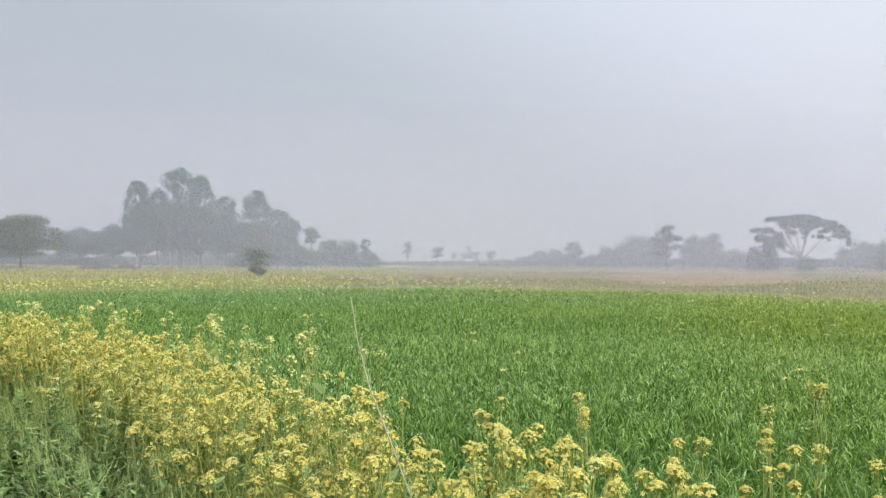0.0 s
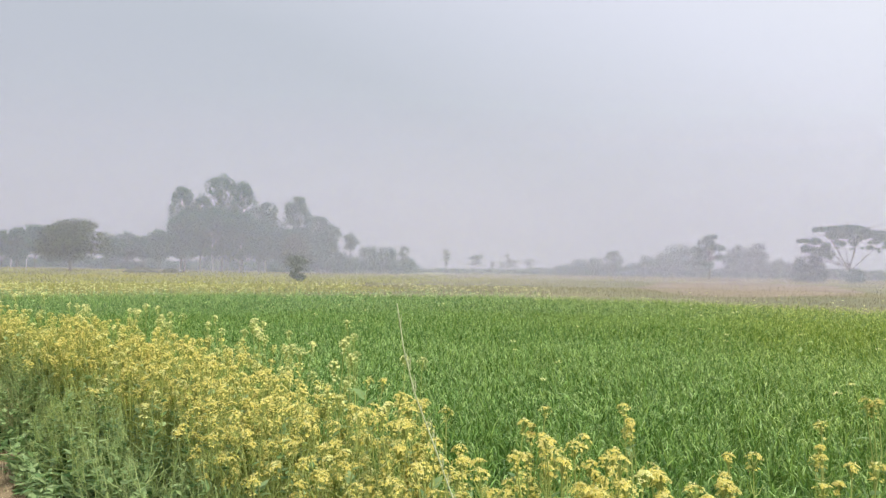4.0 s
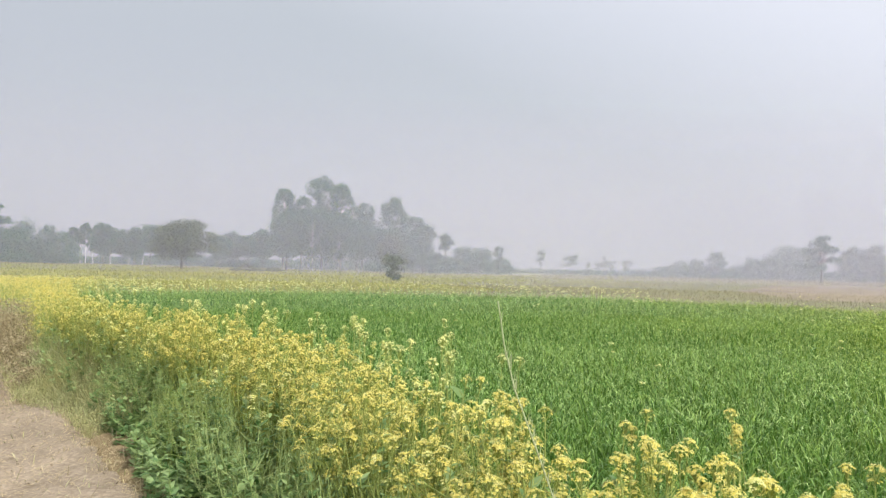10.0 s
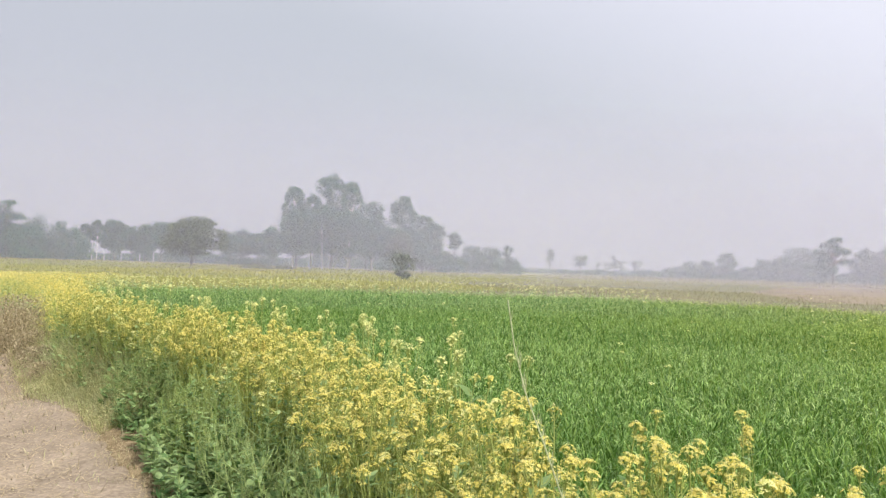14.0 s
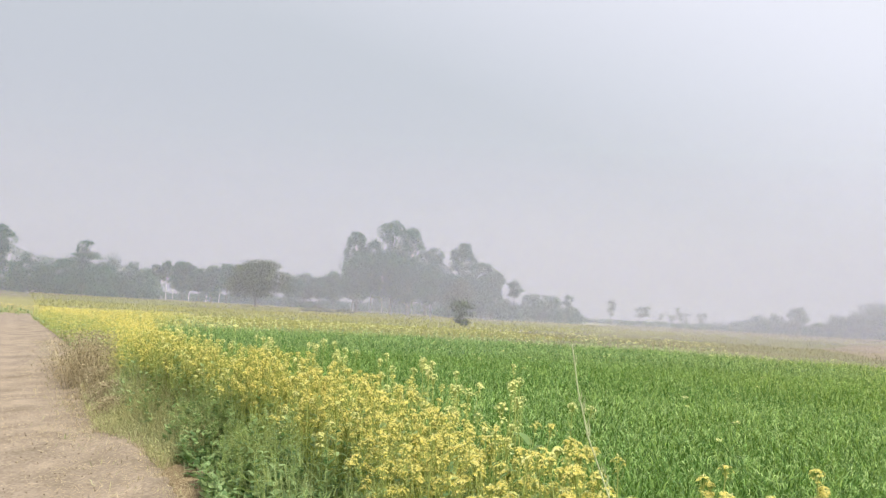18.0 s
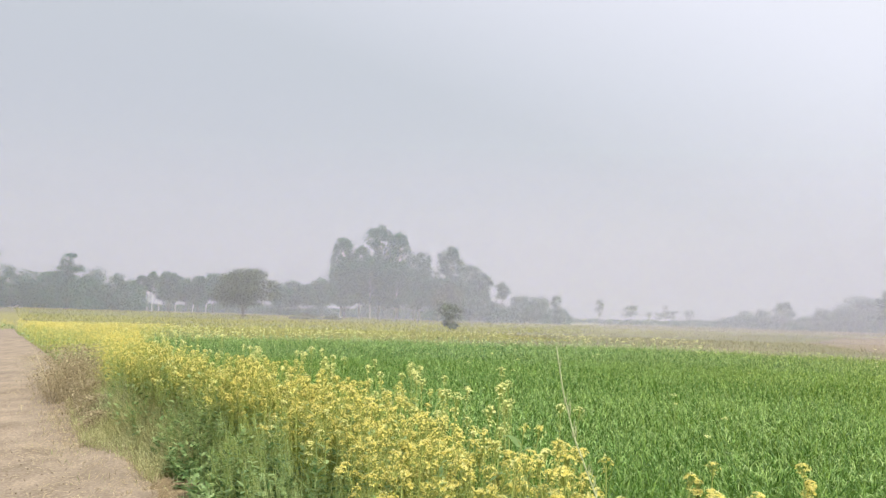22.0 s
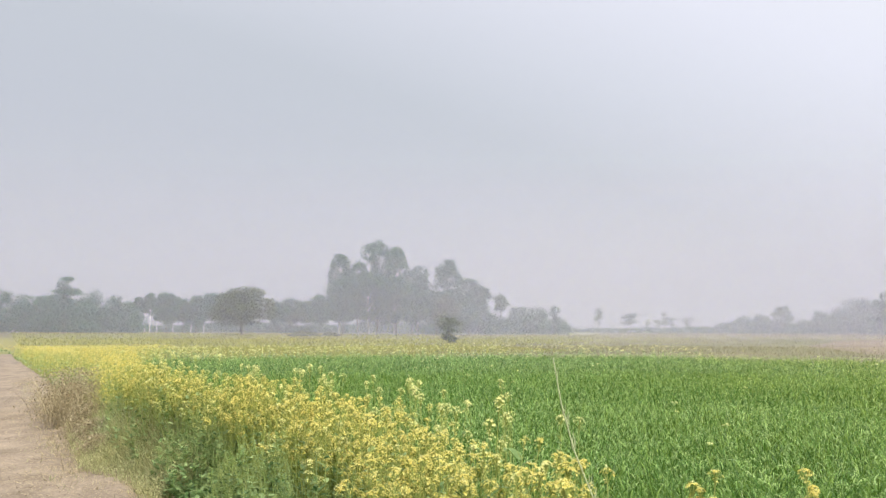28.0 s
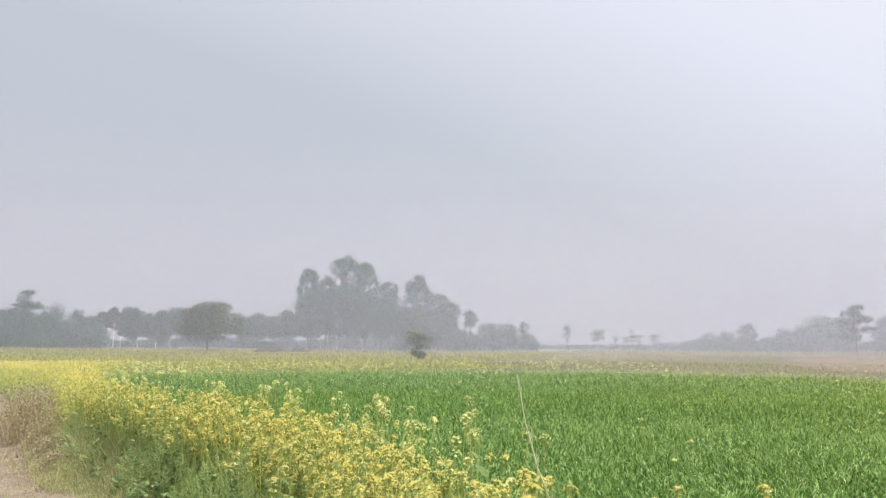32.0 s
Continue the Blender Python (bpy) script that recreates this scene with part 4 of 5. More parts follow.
# the crumbled ledge of redder soil that bites into the strip
def ledge():
    u, v = np.meshgrid(np.linspace(0, 1, 60), np.linspace(0, 1, 16), indexing="ij")
    s = 4.3 + 3.4 * u
    w = 0.98 + 0.06 * hump(s, v, 2.0, 7.0) + v * (strip_start(s) + 0.28 - 0.98)
    x, y = from_track(s, w)
    rise = np.sin(np.pi * u) ** 0.5 * np.sin(np.pi * np.clip(v * 1.1, 0, 1)) ** 0.7
    z = -0.02 + 0.11 * rise + (0.025 * hump(x, y, 6.0, 8.0) + 0.018 * hump(x, y, 15.0, 9.0)) * rise
    a = (np.arange(59)[:, None] * 16 + np.arange(15)[None]).ravel()
    f = np.concatenate([np.stack([a, a + 17, a + 1], 1), np.stack([a, a + 16, a + 17], 1)])
    return np.stack([x, y, z], 2).reshape(-1, 3), f[:, ::-1]


tagged(new("soil_ledge", mesh_of("soil_ledge", [ledge()], LEDGE, True)), "crumbled ledge of reddish brown soil beside the track", "soil", kind="structure")

# clods of dry earth on the ledge
def clod(x, y, size, seed):
    r = np.random.default_rng(seed)
    u, v = np.meshgrid(np.linspace(0, np.pi, 6), np.linspace(0, 2 * np.pi, 8, endpoint=False), indexing="ij")
    rad = size * (1 + 0.28 * r.normal(size=u.shape))
    rad[0], rad[-1] = rad[0, 0], rad[-1, 0]
    p = np.stack([rad * np.sin(u) * np.cos(v) * 1.2, rad * np.sin(u) * np.sin(v), rad * np.cos(u) * 0.65], 2).reshape(-1, 3)
    f = []
    for i in range(5):
        for j in range(8):
            k = (j + 1) % 8
            f += [(i * 8 + j, i * 8 + 8 + k, i * 8 + k), (i * 8 + j, i * 8 + 8 + j, i * 8 + 8 + k)]
    return mesh_of("earth_clod", [(p, np.array(f))], EARTH)


clod_meshes = [clod(0, 0, 1.0, 300 + i) for i in range(6)]
for i in range(60):
    s = rng.uniform(3.5, 9.0) if i < 40 else rng.uniform(9, 16)
    w = strip_start(s) - abs(rng.normal(0.05, 0.17))
    x, y = from_track(s, w)
    size = rng.uniform(0.012, 0.05) if i > 5 else rng.uniform(0.05, 0.09)
    ob = new("earth_clod", clod_meshes[i % 6])
    ob.matrix_basis = Matrix.Translation((x, y, 0.045)) @ Euler((0, 0, rng.uniform(0, 6.28))).to_matrix().to_4x4() @ Matrix.Diagonal((size, size, size, 1))
    tagged(ob, "dry crumbly clod of pale brown earth", "earth clod", "clods beside the mustard")

# ---- trees ----
def place(az, dist):
    return -dist * math.sin(radians(az)), dist * math.cos(radians(az))


def crown_points(r, lobes, per, shell=0.55):
    out = []
    for cx, cy, cz, rx, rz in lobes:
        n = int(per * rx * rx + 30)
        d = r.normal(size=(n, 3))
        d /= np.linalg.norm(d, axis=1)[:, None]
        q = (r.uniform(shell, 1.0, n) + np.abs(r.normal(0, 0.16, n)))[:, None]
        out.append(np.array([cx, cy, cz]) + d * q * np.array([rx, rx, rz]))
    return np.concatenate(out)


def make_tree(kind, az, dist, tall, wide, seed, label, name="tree", leaf=None, bark=None):
    r = np.random.default_rng(seed)
    x0, y0 = place(az, dist)
    root = new(name)
    foot = float(rise(x0, y0))
    root.location = (x0, y0, foot)
    root.rotation_euler = (0, 0, radians(az))
    tall = max(tall * 0.965 - foot, 0.9)
    tagged(root, label, "bush" if kind == "bush" else "tree")
    leaf, bark = leaf or FAR_LEAF, bark or BARK
    rw = wide / 2
    lobes, limbs = [], []
    scrap = max(0.12, dist / 760)
    if kind == "round":
        clear, trunk_top = 0.17 * tall, 0.5 * tall
        for q in range(44):
            a, f, rad = 2.4 * q + r.normal(0, 0.3), (q + 0.5) / 44, math.sqrt((q * 0.618) % 1.0)
            z = clear + (tall - clear) * (0.16 + 0.66 * f) + r.normal(0, 0.02 * tall)
            reach = rw * 0.76 * rad * math.sqrt(max(0.05, 1 - (1.46 * abs(f - 0.36)) ** 2))
            lobes.append((math.cos(a) * reach, math.sin(a) * reach, z, rw * r.uniform(0.20, 0.34), (tall - clear) * r.uniform(0.10, 0.17)))
        lobes.append((rw * 0.1, 0, tall - 0.15 * (tall - clear), rw * 0.4, (tall - clear) * 0.15))
    elif kind == "tall":
        clear, trunk_top = r.uniform(0.08, 0.3) * tall, 0.93 * tall
        for q in range(64):
            f = r.uniform(0, 1)
            z = clear + (tall - clear) * (0.06 + 0.86 * f)
            reach = rw * r.uniform(0.05, 0.78) * math.sqrt(max(0.0, 1 - f ** 4.5))
            a = r.uniform(0, 6.28)
            z += tall * r.normal(0, 0.02)
            lobes.append((math.cos(a) * reach, math.sin(a) * reach, z, rw * r.uniform(0.22, 0.42) * (1.1 - 0.3 * f), tall * r.uniform(0.03, 0.075)))
        lobes.append((0, 0, tall * 0.95, rw * 0.25, tall * 0.05))
    elif kind == "airy":
        clear, trunk_top = r.uniform(0.17, 0.24) * tall, 0.85 * tall
        half = (tall - clear) / 2
        for q in range(150):
            zn, a = r.uniform(-1, 1), r.uniform(0, 6.28)
            reach = rw * 0.86 * math.sqrt(r.uniform(0.0, 1.0)) * (1 - abs(zn) ** 5) ** 0.5 * (0.88 + 0.12 * math.sin(5 * zn + seed)) * r.uniform(0.85, 1.1)
            size = rw * r.uniform(0.12, 0.27)
            lobes.append((math.cos(a) * reach, math.sin(a) * reach, clear + half + zn * half * 0.9, size, size * r.uniform(0.8, 1.5)))
    elif kind in ("full", "high"):
        clear, trunk_top = (r.uniform(0.24, 0.36) if kind == "high" else r.uniform(0.17, 0.26)) * tall, 0.85 * tall
        half = (tall - clear) / 2
        for q in range(80 if kind == "high" else 105):
            zn, a = r.uniform(-1, 1), r.uniform(0, 6.28)
            reach = rw * 0.80 * math.sqrt(r.uniform(0.05, 1.0)) * (1 - abs(zn) ** 3.2) ** 0.5 * r.uniform(0.85, 1.1)
            size = min(rw * r.uniform(0.12, 0.38), 1.5)
            lobes.append((math.cos(a) * reach, math.sin(a) * reach, clear + half + zn * half * 0.86, size, size * r.uniform(0.6, 1.0)))
    elif kind == "plume":
        clear, trunk_top = 0.6 * tall, 0.9 * tall
        for q in range(44):
            f = r.uniform(0, 1)
            z = clear + (tall - clear) * (0.05 + 0.87 * f)
            reach = rw * r.uniform(0.1, 0.7) * math.sqrt(max(0.02, 1 - (2.0 * abs(f - 0.45)) ** 2))
            a = r.uniform(0, 6.28)
            lobes.append((math.cos(a) * reach, math.sin(a) * reach, z, rw * r.uniform(0.16, 0.3), (tall - clear) * r.uniform(0.06, 0.12)))
    elif kind == "spreading":
        clear, trunk_top = 0.40 * tall, 0.34 * tall
        for u, z, ru, rz in ((-2.5, 9.2, 2.2, 0.45), (0.0, 9.4, 2.3, 0.42), (-4.2, 9.0, 1.5, 0.36), (2.0, 9.0, 2.0, 0.45), (4.0, 8.3, 2.0, 0.45), (5.6, 7.5, 1.6, 0.45), (6.8, 6.5, 1.1, 0.4), (7.3, 5.2, 0.6, 0.7),
                             (-6.8, 7.3, 1.4, 0.36), (-5.2, 7.2, 1.8, 0.45), (-6.0, 6.0, 1.9, 0.7), (-4.5, 5.3, 2.0, 0.9), (-5.0, 4.2, 1.4, 0.7), (-3.4, 6.3, 1.2, 0.7), (-1.0, 7.9, 1.2, 0.3), (1.5, 7.6, 1.1, 0.25), (3.5, 6.9, 1.1, 0.25), (5.5, 6.2, 0.8, 0.25),
                             (0.0, 8.6, 2.0, 0.55), (2.5, 8.2, 2.0, 0.55), (4.5, 7.4, 1.8, 0.55), (6.2, 6.2, 1.2, 0.55), (-2.5, 8.4, 1.8, 0.55), (-1.5, 6.9, 1.0, 0.4), (0.8, 6.8, 0.9, 0.35), (3.0, 6.1, 0.8, 0.35), (-3.0, 5.0, 1.3, 0.8)):
            depth = r.uniform(-2.6, 2.6)
            for k in range(7):
                a, d = r.uniform(0, 6.28), math.sqrt(r.uniform(0, 1))
                lobes.append((u + ru * 0.62 * d * math.cos(a), depth + ru * 0.62 * d * math.sin(a), tall * (z - 0.25 * d * d * rz) / 9.85, ru * r.uniform(0.26, 0.42), rz * r.uniform(0.8, 1.3)))
        for q in range(40):
            u = r.uniform(-2.6, 6.6)
            lobes.append((u, r.uniform(-2, 2), tall * (r.uniform(5.6, 8.4) - 0.22 * max(u - 2.5, 0)) / 9.85, r.uniform(0.22, 0.45), r.uniform(0.12, 0.22)))
    elif kind == "umbrella":
        clear, trunk_top = 0.55 * tall, 0.5 * tall
        for q in range(11):
            a0, rad = 2.4 * q + r.normal(0, 0.25), math.sqrt((q + 0.3) / 11)
            fall = r.uniform(0.28, 0.72)
            pad_x, pad_y = rw * 0.62 * rad * math.cos(a0), rw * 0.62 * rad * math.sin(a0)
            pad_z = tall * (0.94 - fall * rad ** 1.8)
            pad_r = rw * r.uniform(0.26, 0.40)
            for k in range(9):
                a, d = r.uniform(0, 6.28), math.sqrt(r.uniform(0, 1))
                lobes.append((pad_x + pad_r * d * math.cos(a), pad_y + pad_r * d * math.sin(a), pad_z - tall * 0.07 * d * d + r.normal(0, 0.008 * tall), rw * r.uniform(0.08, 0.15), tall * r.uniform(0.035, 0.07)))
    elif kind == "bush":
        clear, trunk_top = 0.0, 0.5 * tall
        for q in range(34):
            a, rad = r.uniform(0, 6.28), math.sqrt(r.uniform(0, 1))
            reach = rw * 0.78 * rad
            top = tall * math.sqrt(max(0.12, 1 - rad ** 2 * 0.8)) * r.uniform(0.75, 1.0)
            rz = tall * r.uniform(0.08, 0.19)
            lobes.append((math.cos(a) * reach, math.sin(a) * reach, max(top - rz, rz * 0.8), rw * r.uniform(0.14, 0.27), rz))
            if q % 2:
                lobes.append((math.cos(a) * reach, math.sin(a) * reach, tall * 0.25, rw * 0.34, tall * 0.25))
    elif kind == "tiers":
        clear, trunk_top = 0.12 * tall, 0.95 * tall
        for f in (0.12, 0.2, 0.28, 0.36, 0.44, 0.52, 0.6, 0.68, 0.76, 0.84, 0.94):
            for q in range(7 if f < 0.8 else 4):
                a = r.uniform(0, 6.28)
                reach = rw * (1.0 - 0.95 * f) * r.uniform(0.2, 0.85)
                lobes.append((math.cos(a) * reach, math.sin(a) * reach, tall * f + r.normal(0, 0.03 * tall), rw * r.uniform(0.18, 0.3) * (1.15 - 0.75 * f), tall * r.uniform(0.03, 0.06)))
    elif kind == "scrub":
        clear, trunk_top = 0.05 * tall, 0.6 * tall
        for q in range(24):
            f = r.uniform(0, 1)
            a, reach = r.uniform(0, 6.28), rw * (0.25 + 0.6 * f) * r.uniform(0.1, 1.0)
            lobes.append((math.cos(a) * reach, math.sin(a) * reach, tall * (0.13 + 0.77 * f), rw * r.uniform(0.18, 0.36), tall * r.uniform(0.06, 0.13)))
    else:  # slim: a pole with a small tuft
        clear, trunk_top = 0.3 * tall, 0.85 * tall
        for q in range(16):
            a = r.uniform(0, 6.28)
            reach = rw * r.uniform(0.1, 0.7)
            lobes.append((math.cos(a) * reach, math.sin(a) * reach, tall * (0.35 + 0.6 * math.sqrt(r.uniform(0, 1))), rw * r.uniform(0.22, 0.42), tall * r.uniform(0.04, 0.08)))
    pts = crown_points(r, lobes, (210 if kind == "round" else 130 if kind == "scrub" else 200 if kind == "spreading" else 72) if dist < 160 else 40, 0.3 if kind in ("plume", "slim", "umbrella", "spreading") else 0.45)
    fit = rw / np.quantile(np.hypot(pts[:, 0], pts[:, 1]), 0.955)
    lift = (tall - clear) / (np.quantile(pts[:, 2], 0.992) - clear)
    pts *= np.array([fit, fit, 1.0])
    pts[:, 2] = np.where(pts[:, 2] > clear, clear + (pts[:, 2] - clear) * lift, pts[:, 2])
    lobes = [(cx * fit, cy * fit, clear + (cz - clear) * lift, rx, rz) for cx, cy, cz, rx, rz in lobes]
    pts = pts[pts[:, 2] > 0.1]
    thick = {"round": 0.03, "umbrella": 0.03, "spreading": 0.02, "bush": 0.02, "slim": 0.018, "scrub": 0.03, "plume": 0.011}.get(kind, 0.016) * tall
    if kind != "bush":
        bend = r.normal(0, 0.015 * tall, 2)
        tz = np.linspace(-0.1, trunk_top, 7)
        tl = np.stack([bend[0] * np.sin(tz / tall * 3), bend[1] * np.sin(tz / tall * 3), tz], 1)
        part("trunk", mesh_of("trunk", [tube(tl, np.linspace(thick, thick * 0.45, 7), 7)], bark, True), root, "pale smooth trunk" if bark is PALE_BARK else "")
        for q in r.permutation(len(lobes))[: {"umbrella": 16, "spreading": 12}.get(kind, 6)]:
            cx, cy, cz, rx, rz = lobes[q]
            z0 = trunk_top * r.uniform(0.55, 0.97) if kind in ("umbrella", "spreading") else min(cz * 0.8, trunk_top) * r.uniform(0.7, 0.97)
            b0 = np.array([bend[0] * math.sin(z0 / tall * 3), bend[1] * math.sin(z0 / tall * 3), z0])
            tip = np.array([cx, cy, cz])
            knee = b0 * 0.45 + tip * 0.55 + r.normal(0, 0.5 if kind == "spreading" else 0.0, 3) + np.array([0, 0, 0.04 * tall if kind == "spreading" else 0.07 * tall if kind == "umbrella" else 0.0])
            limbs.append((tip, part("branch", mesh_of("branch", [tube([b0, knee, tip], [thick * 0.42, thick * 0.28, thick * 0.1], 5)], bark, True), root)))
    if kind in ("spreading", "umbrella", "round"):
        owner = np.argmin([np.linalg.norm(pts - tip, axis=1) for tip, _ in limbs], axis=0)
        for i, (tip, limb) in enumerate(limbs):
            if (owner == i).any():
                mine = pts[owner == i]
                part("leaf_clump", mesh_of("leaf_clump", [scraps(mine, r.uniform(0.6, 1.3, len(mine)) * scrap, r)], leaf), limb, "uneven clump of small leaves")
        return root
    part("crown", mesh_of("crown", [scraps(pts, r.uniform(0.6, 1.3, len(pts)) * scrap, r)], leaf), root, "uneven leafy crown")
    return root


TREES = [
    ("tall", 46.68, 140, 12.0, 6.4, "dark tall tree at the end of the tree line", "tree", ""),
    ("bush", 44.53, 150, 7.9, 8.5, "grey-green bushy tree in the hazy tree line", "bush", ""),
    ("bush", 47.43, 150, 6.7, 12.5, "grey-green bushy tree in the hazy tree line", "bush", ""),
    ("bush", 42.74, 145, 7.2, 8.8, "grey-green bushy tree in the hazy tree line", "bush", ""),
    ("tiers", 41.34, 132, 9.8, 11.0, "dark layered tree rising over the tree line", "tree", ""),
    ("bush", 39.50, 142, 7.7, 9.7, "grey-green bushy tree in the hazy tree line", "bush", ""),
    ("bush", 37.88, 142, 7.0, 8.6, "grey-green bushy tree in the hazy tree line", "bush", ""),
    ("plume", 36.62, 165, 8.1, 3.0, "slender pale-trunked tree in the haze", "tree", "p"),
    ("plume", 36.20, 168, 7.6, 2.6, "slender pale-trunked tree in the haze", "tree", "p"),
    ("plume", 35.40, 168, 7.2, 2.6, "slender pale-trunked tree in the haze", "tree", "p"),
    ("plume", 34.30, 170, 7.9, 2.6, "slender pale-trunked tree in the haze", "tree", "p"),
    ("plume", 32.20, 170, 7.3, 2.6, "slender pale-trunked tree in the haze", "tree", "p"),
    ("plume", 33.10, 170, 7.4, 2.8, "slender pale-trunked tree in the haze", "tree", "p"),
    ("plume", 35.88, 165, 9.0, 3.0, "slender pale-trunked tree in the haze", "tree", "p"),
    ("full", 34.73, 158, 8.6, 5.0, "dark upright tree in the hazy tree line", "tree", ""),
    ("high", 33.62, 162, 7.6, 4.4, "dark upright tree in the hazy tree line", "tree", ""),
    ("full", 32.73, 160, 8.2, 4.6, "dark upright tree in the hazy tree line", "tree", ""),
    ("high", 31.68, 164, 9.1, 5.5, "dark upright tree in the hazy tree line", "tree", ""),
    ("round", 29.55, 117, 7.72, 9.0, "broad round-crowned tree standing alone in the field", "tree", "m"),
    ("high", 26.91, 170, 7.1, 4.9, "hazy upright tree of the far row", "tree", ""),
    ("full", 25.93, 174, 8.5, 5.3, "hazy upright tree of the far row", "tree", ""),
    ("high", 24.86, 172, 7.7, 4.7, "hazy upright tree of the far row", "tree", ""),
    ("full", 23.82, 168, 8.9, 5.4, "hazy upright tree of the far row", "tree", ""),
    ("airy", 22.37, 140, 15.6, 4.8, "tall slender eucalyptus of the big clump", "eucalyptus", "p"),
    ("airy", 20.99, 140, 14.0, 4.9, "tall eucalyptus of the big clump", "eucalyptus", "p"),
    ("airy", 19.5, 142, 18.2, 5.8, "tallest eucalyptus with an airy rounded top", "eucalyptus", "p"),
    ("airy", 18.1, 144, 17.3, 5.2, "tall eucalyptus with an airy top", "eucalyptus", "p"),
    ("full", 22.12, 137, 10.4, 6.5, "broad lower tree of the big clump", "tree", ""),
    ("full", 20.13, 138, 11.9, 8.8, "broad leafy tree of the big clump", "tree", "p"),
    ("full", 18.23, 137, 10.9, 7.3, "broad leafy tree of the big clump", "tree", "p"),
    ("airy", 16.4, 144, 13.5, 4.6, "eucalyptus with an airy rounded top", "eucalyptus", "p"),
    ("full", 16.85, 140, 10.0, 6.6, "dark lower tree of the big clump", "tree", ""),
    ("airy", 14.10, 146, 15.0, 5.6, "tall eucalyptus with an airy top", "eucalyptus", "p"),
    ("full", 14.95, 141, 8.6, 6.9, "lower tree of the big clump", "tree", ""),
    ("full", 12.50, 142, 11.0, 4.5, "tree at the edge of the big clump", "tree", ""),
    ("full", 11.74, 142, 9.6, 4.3, "tree at the edge of the big clump", "tree", ""),
    ("full", 13.14, 140, 7.5, 7.9, "lower tree of the big clump", "tree", ""),
    ("plume", 10.03, 150, 8.2, 3.2, "small airy tree beside the clump", "tree", ""),
    ("bush", 10.64, 150, 4.2, 6.2, "low bush beside the big clump", "bush", ""),
    ("scrub", 13.92, 70, 2.6, 2.3, "small dark scrubby tree in the field before the clump", "tree", "m"),
    ("full", 14.22, 126, 7.0, 4.8, "grey-green leafy tree before the big clump", "tree", "m"),
    ("bush", 8.63, 160, 5.8, 7.5, "hazy bush row running out from the clump", "bush", ""),
    ("bush", 7.21, 162, 5.7, 7.4, "hazy bush row running out from the clump", "bush", ""),
    ("bush", 5.71, 165, 3.5, 5.3, "hazy low bush at the end of the row", "bush", ""),
    ("slim", 6.02, 165, 6.3, 2.5, "thin pole-like tree with a small tuft", "tree", ""),
    ("slim", 2.74, 215, 6.9, 2.6, "lone slim tree in the haze", "tree", ""),
    ("slim", 0.39, 235, 5.7, 5.0, "lone slim tree with a forked top in the haze", "tree", ""),
    ("slim", -0.84, 300, 4.2, 1.6, "faint thin far tree in the haze", "tree", ""),
    ("slim", -2.05, 305, 7.0, 2.2, "faint thin far tree in the haze", "tree", ""),
    ("slim", -1.66, 300, 4.0, 3.6, "faint far tree in the haze", "tree", ""),
    ("slim", -2.46, 310, 5.1, 4.2, "faint far tree in the haze", "tree", ""),
    ("slim", -3.64, 310, 5.3, 3.8, "faint far tree in the haze", "tree", ""),
    ("bush", -4.72, 260, 1.6, 5.1, "faint far bush in the haze", "bush", ""),
    ("bush", -6.24, 215, 2.4, 5.9, "far bush pale in the haze", "bush", ""),
    ("bush", -7.40, 212, 4.1, 6.4, "far bush pale in the haze", "bush", ""),
    ("bush", -8.55, 214, 4.5, 7.2, "far bush pale in the haze", "bush", ""),
    ("umbrella", -9.99, 210, 6.6, 6.4, "hazy far tree with a mushroom crown", "tree", ""),
    ("bush", -9.82, 214, 3.2, 9.8, "far bush pale in the haze", "bush", ""),
    ("bush", -11.34, 214, 2.9, 7.2, "far bush pale in the haze", "bush", ""),
    ("bush", -12.42, 208, 5.1, 5.7, "far bush pale in the haze", "bush", ""),
    ("bush", -13.42, 208, 5.9, 5.4, "far bush pale in the haze", "bush", ""),
    ("bush", -14.93, 204, 7.9, 13.9, "large domed hazy far tree", "bush", ""),
    ("umbrella", -16.75, 178, 9.6, 8.6, "tall thin umbrella-shaped tree over the far row", "tree", ""),
    ("bush", -18.41, 206, 8.1, 6.9, "far tree pale in the haze", "bush", ""),
    ("bush", -19.11, 208, 7.6, 7.9, "far tree pale in the haze", "bush", ""),
    ("tall", -19.96, 206, 8.5, 5.3, "upright far tree pale in the haze", "tree", ""),
    ("bush", -21.40, 214, 4.3, 8.1, "far bush pale in the haze", "bush", ""),
    ("bush", -22.71, 214, 4.0, 8.1, "far bush pale in the haze", "bush", ""),
    ("spreading", -25.70, 150, 9.9, 15.2, "large spreading flat-topped tree with bare forked limbs", "tree", ""),
    ("bush", -23.34, 152, 4.1, 6.5, "low leafy tree beside the large spreading tree", "bush", ""),
    ("bush", -26.06, 148, 2.0, 2.9, "bush under the large spreading tree", "bush", ""),
    ("bush", -29.04, 205, 5.7, 9.3, "far bush pale in the haze", "bush", ""),
    ("bush", -30.19, 205, 5.3, 7.8, "far bush pale in the haze", "bush", ""),
    ("bush", -31.00, 170, 5.4, 5.2, "dark bush by the far row", "bush", ""),
    ("bush", -32.73, 200, 5.4, 13.7, "far bush pale in the haze", "bush", ""),
    ("bush", 48.22, 180, 1.6, 7.2, "low hazy hedge bush behind the trees", "bush", ""),
    ("bush", 47.23, 178, 1.4, 8.9, "low hazy hedge bush behind the trees", "bush", ""),
    ("bush", 45.99, 191, 2.0, 11.0, "low hazy hedge bush behind the trees", "bush", ""),
    ("bush", 44.54, 191, 1.7, 7.7, "low hazy hedge bush behind the trees", "bush", ""),
    ("bush", 43.48, 188, 1.7, 9.1, "low hazy hedge bush behind the trees", "bush", ""),
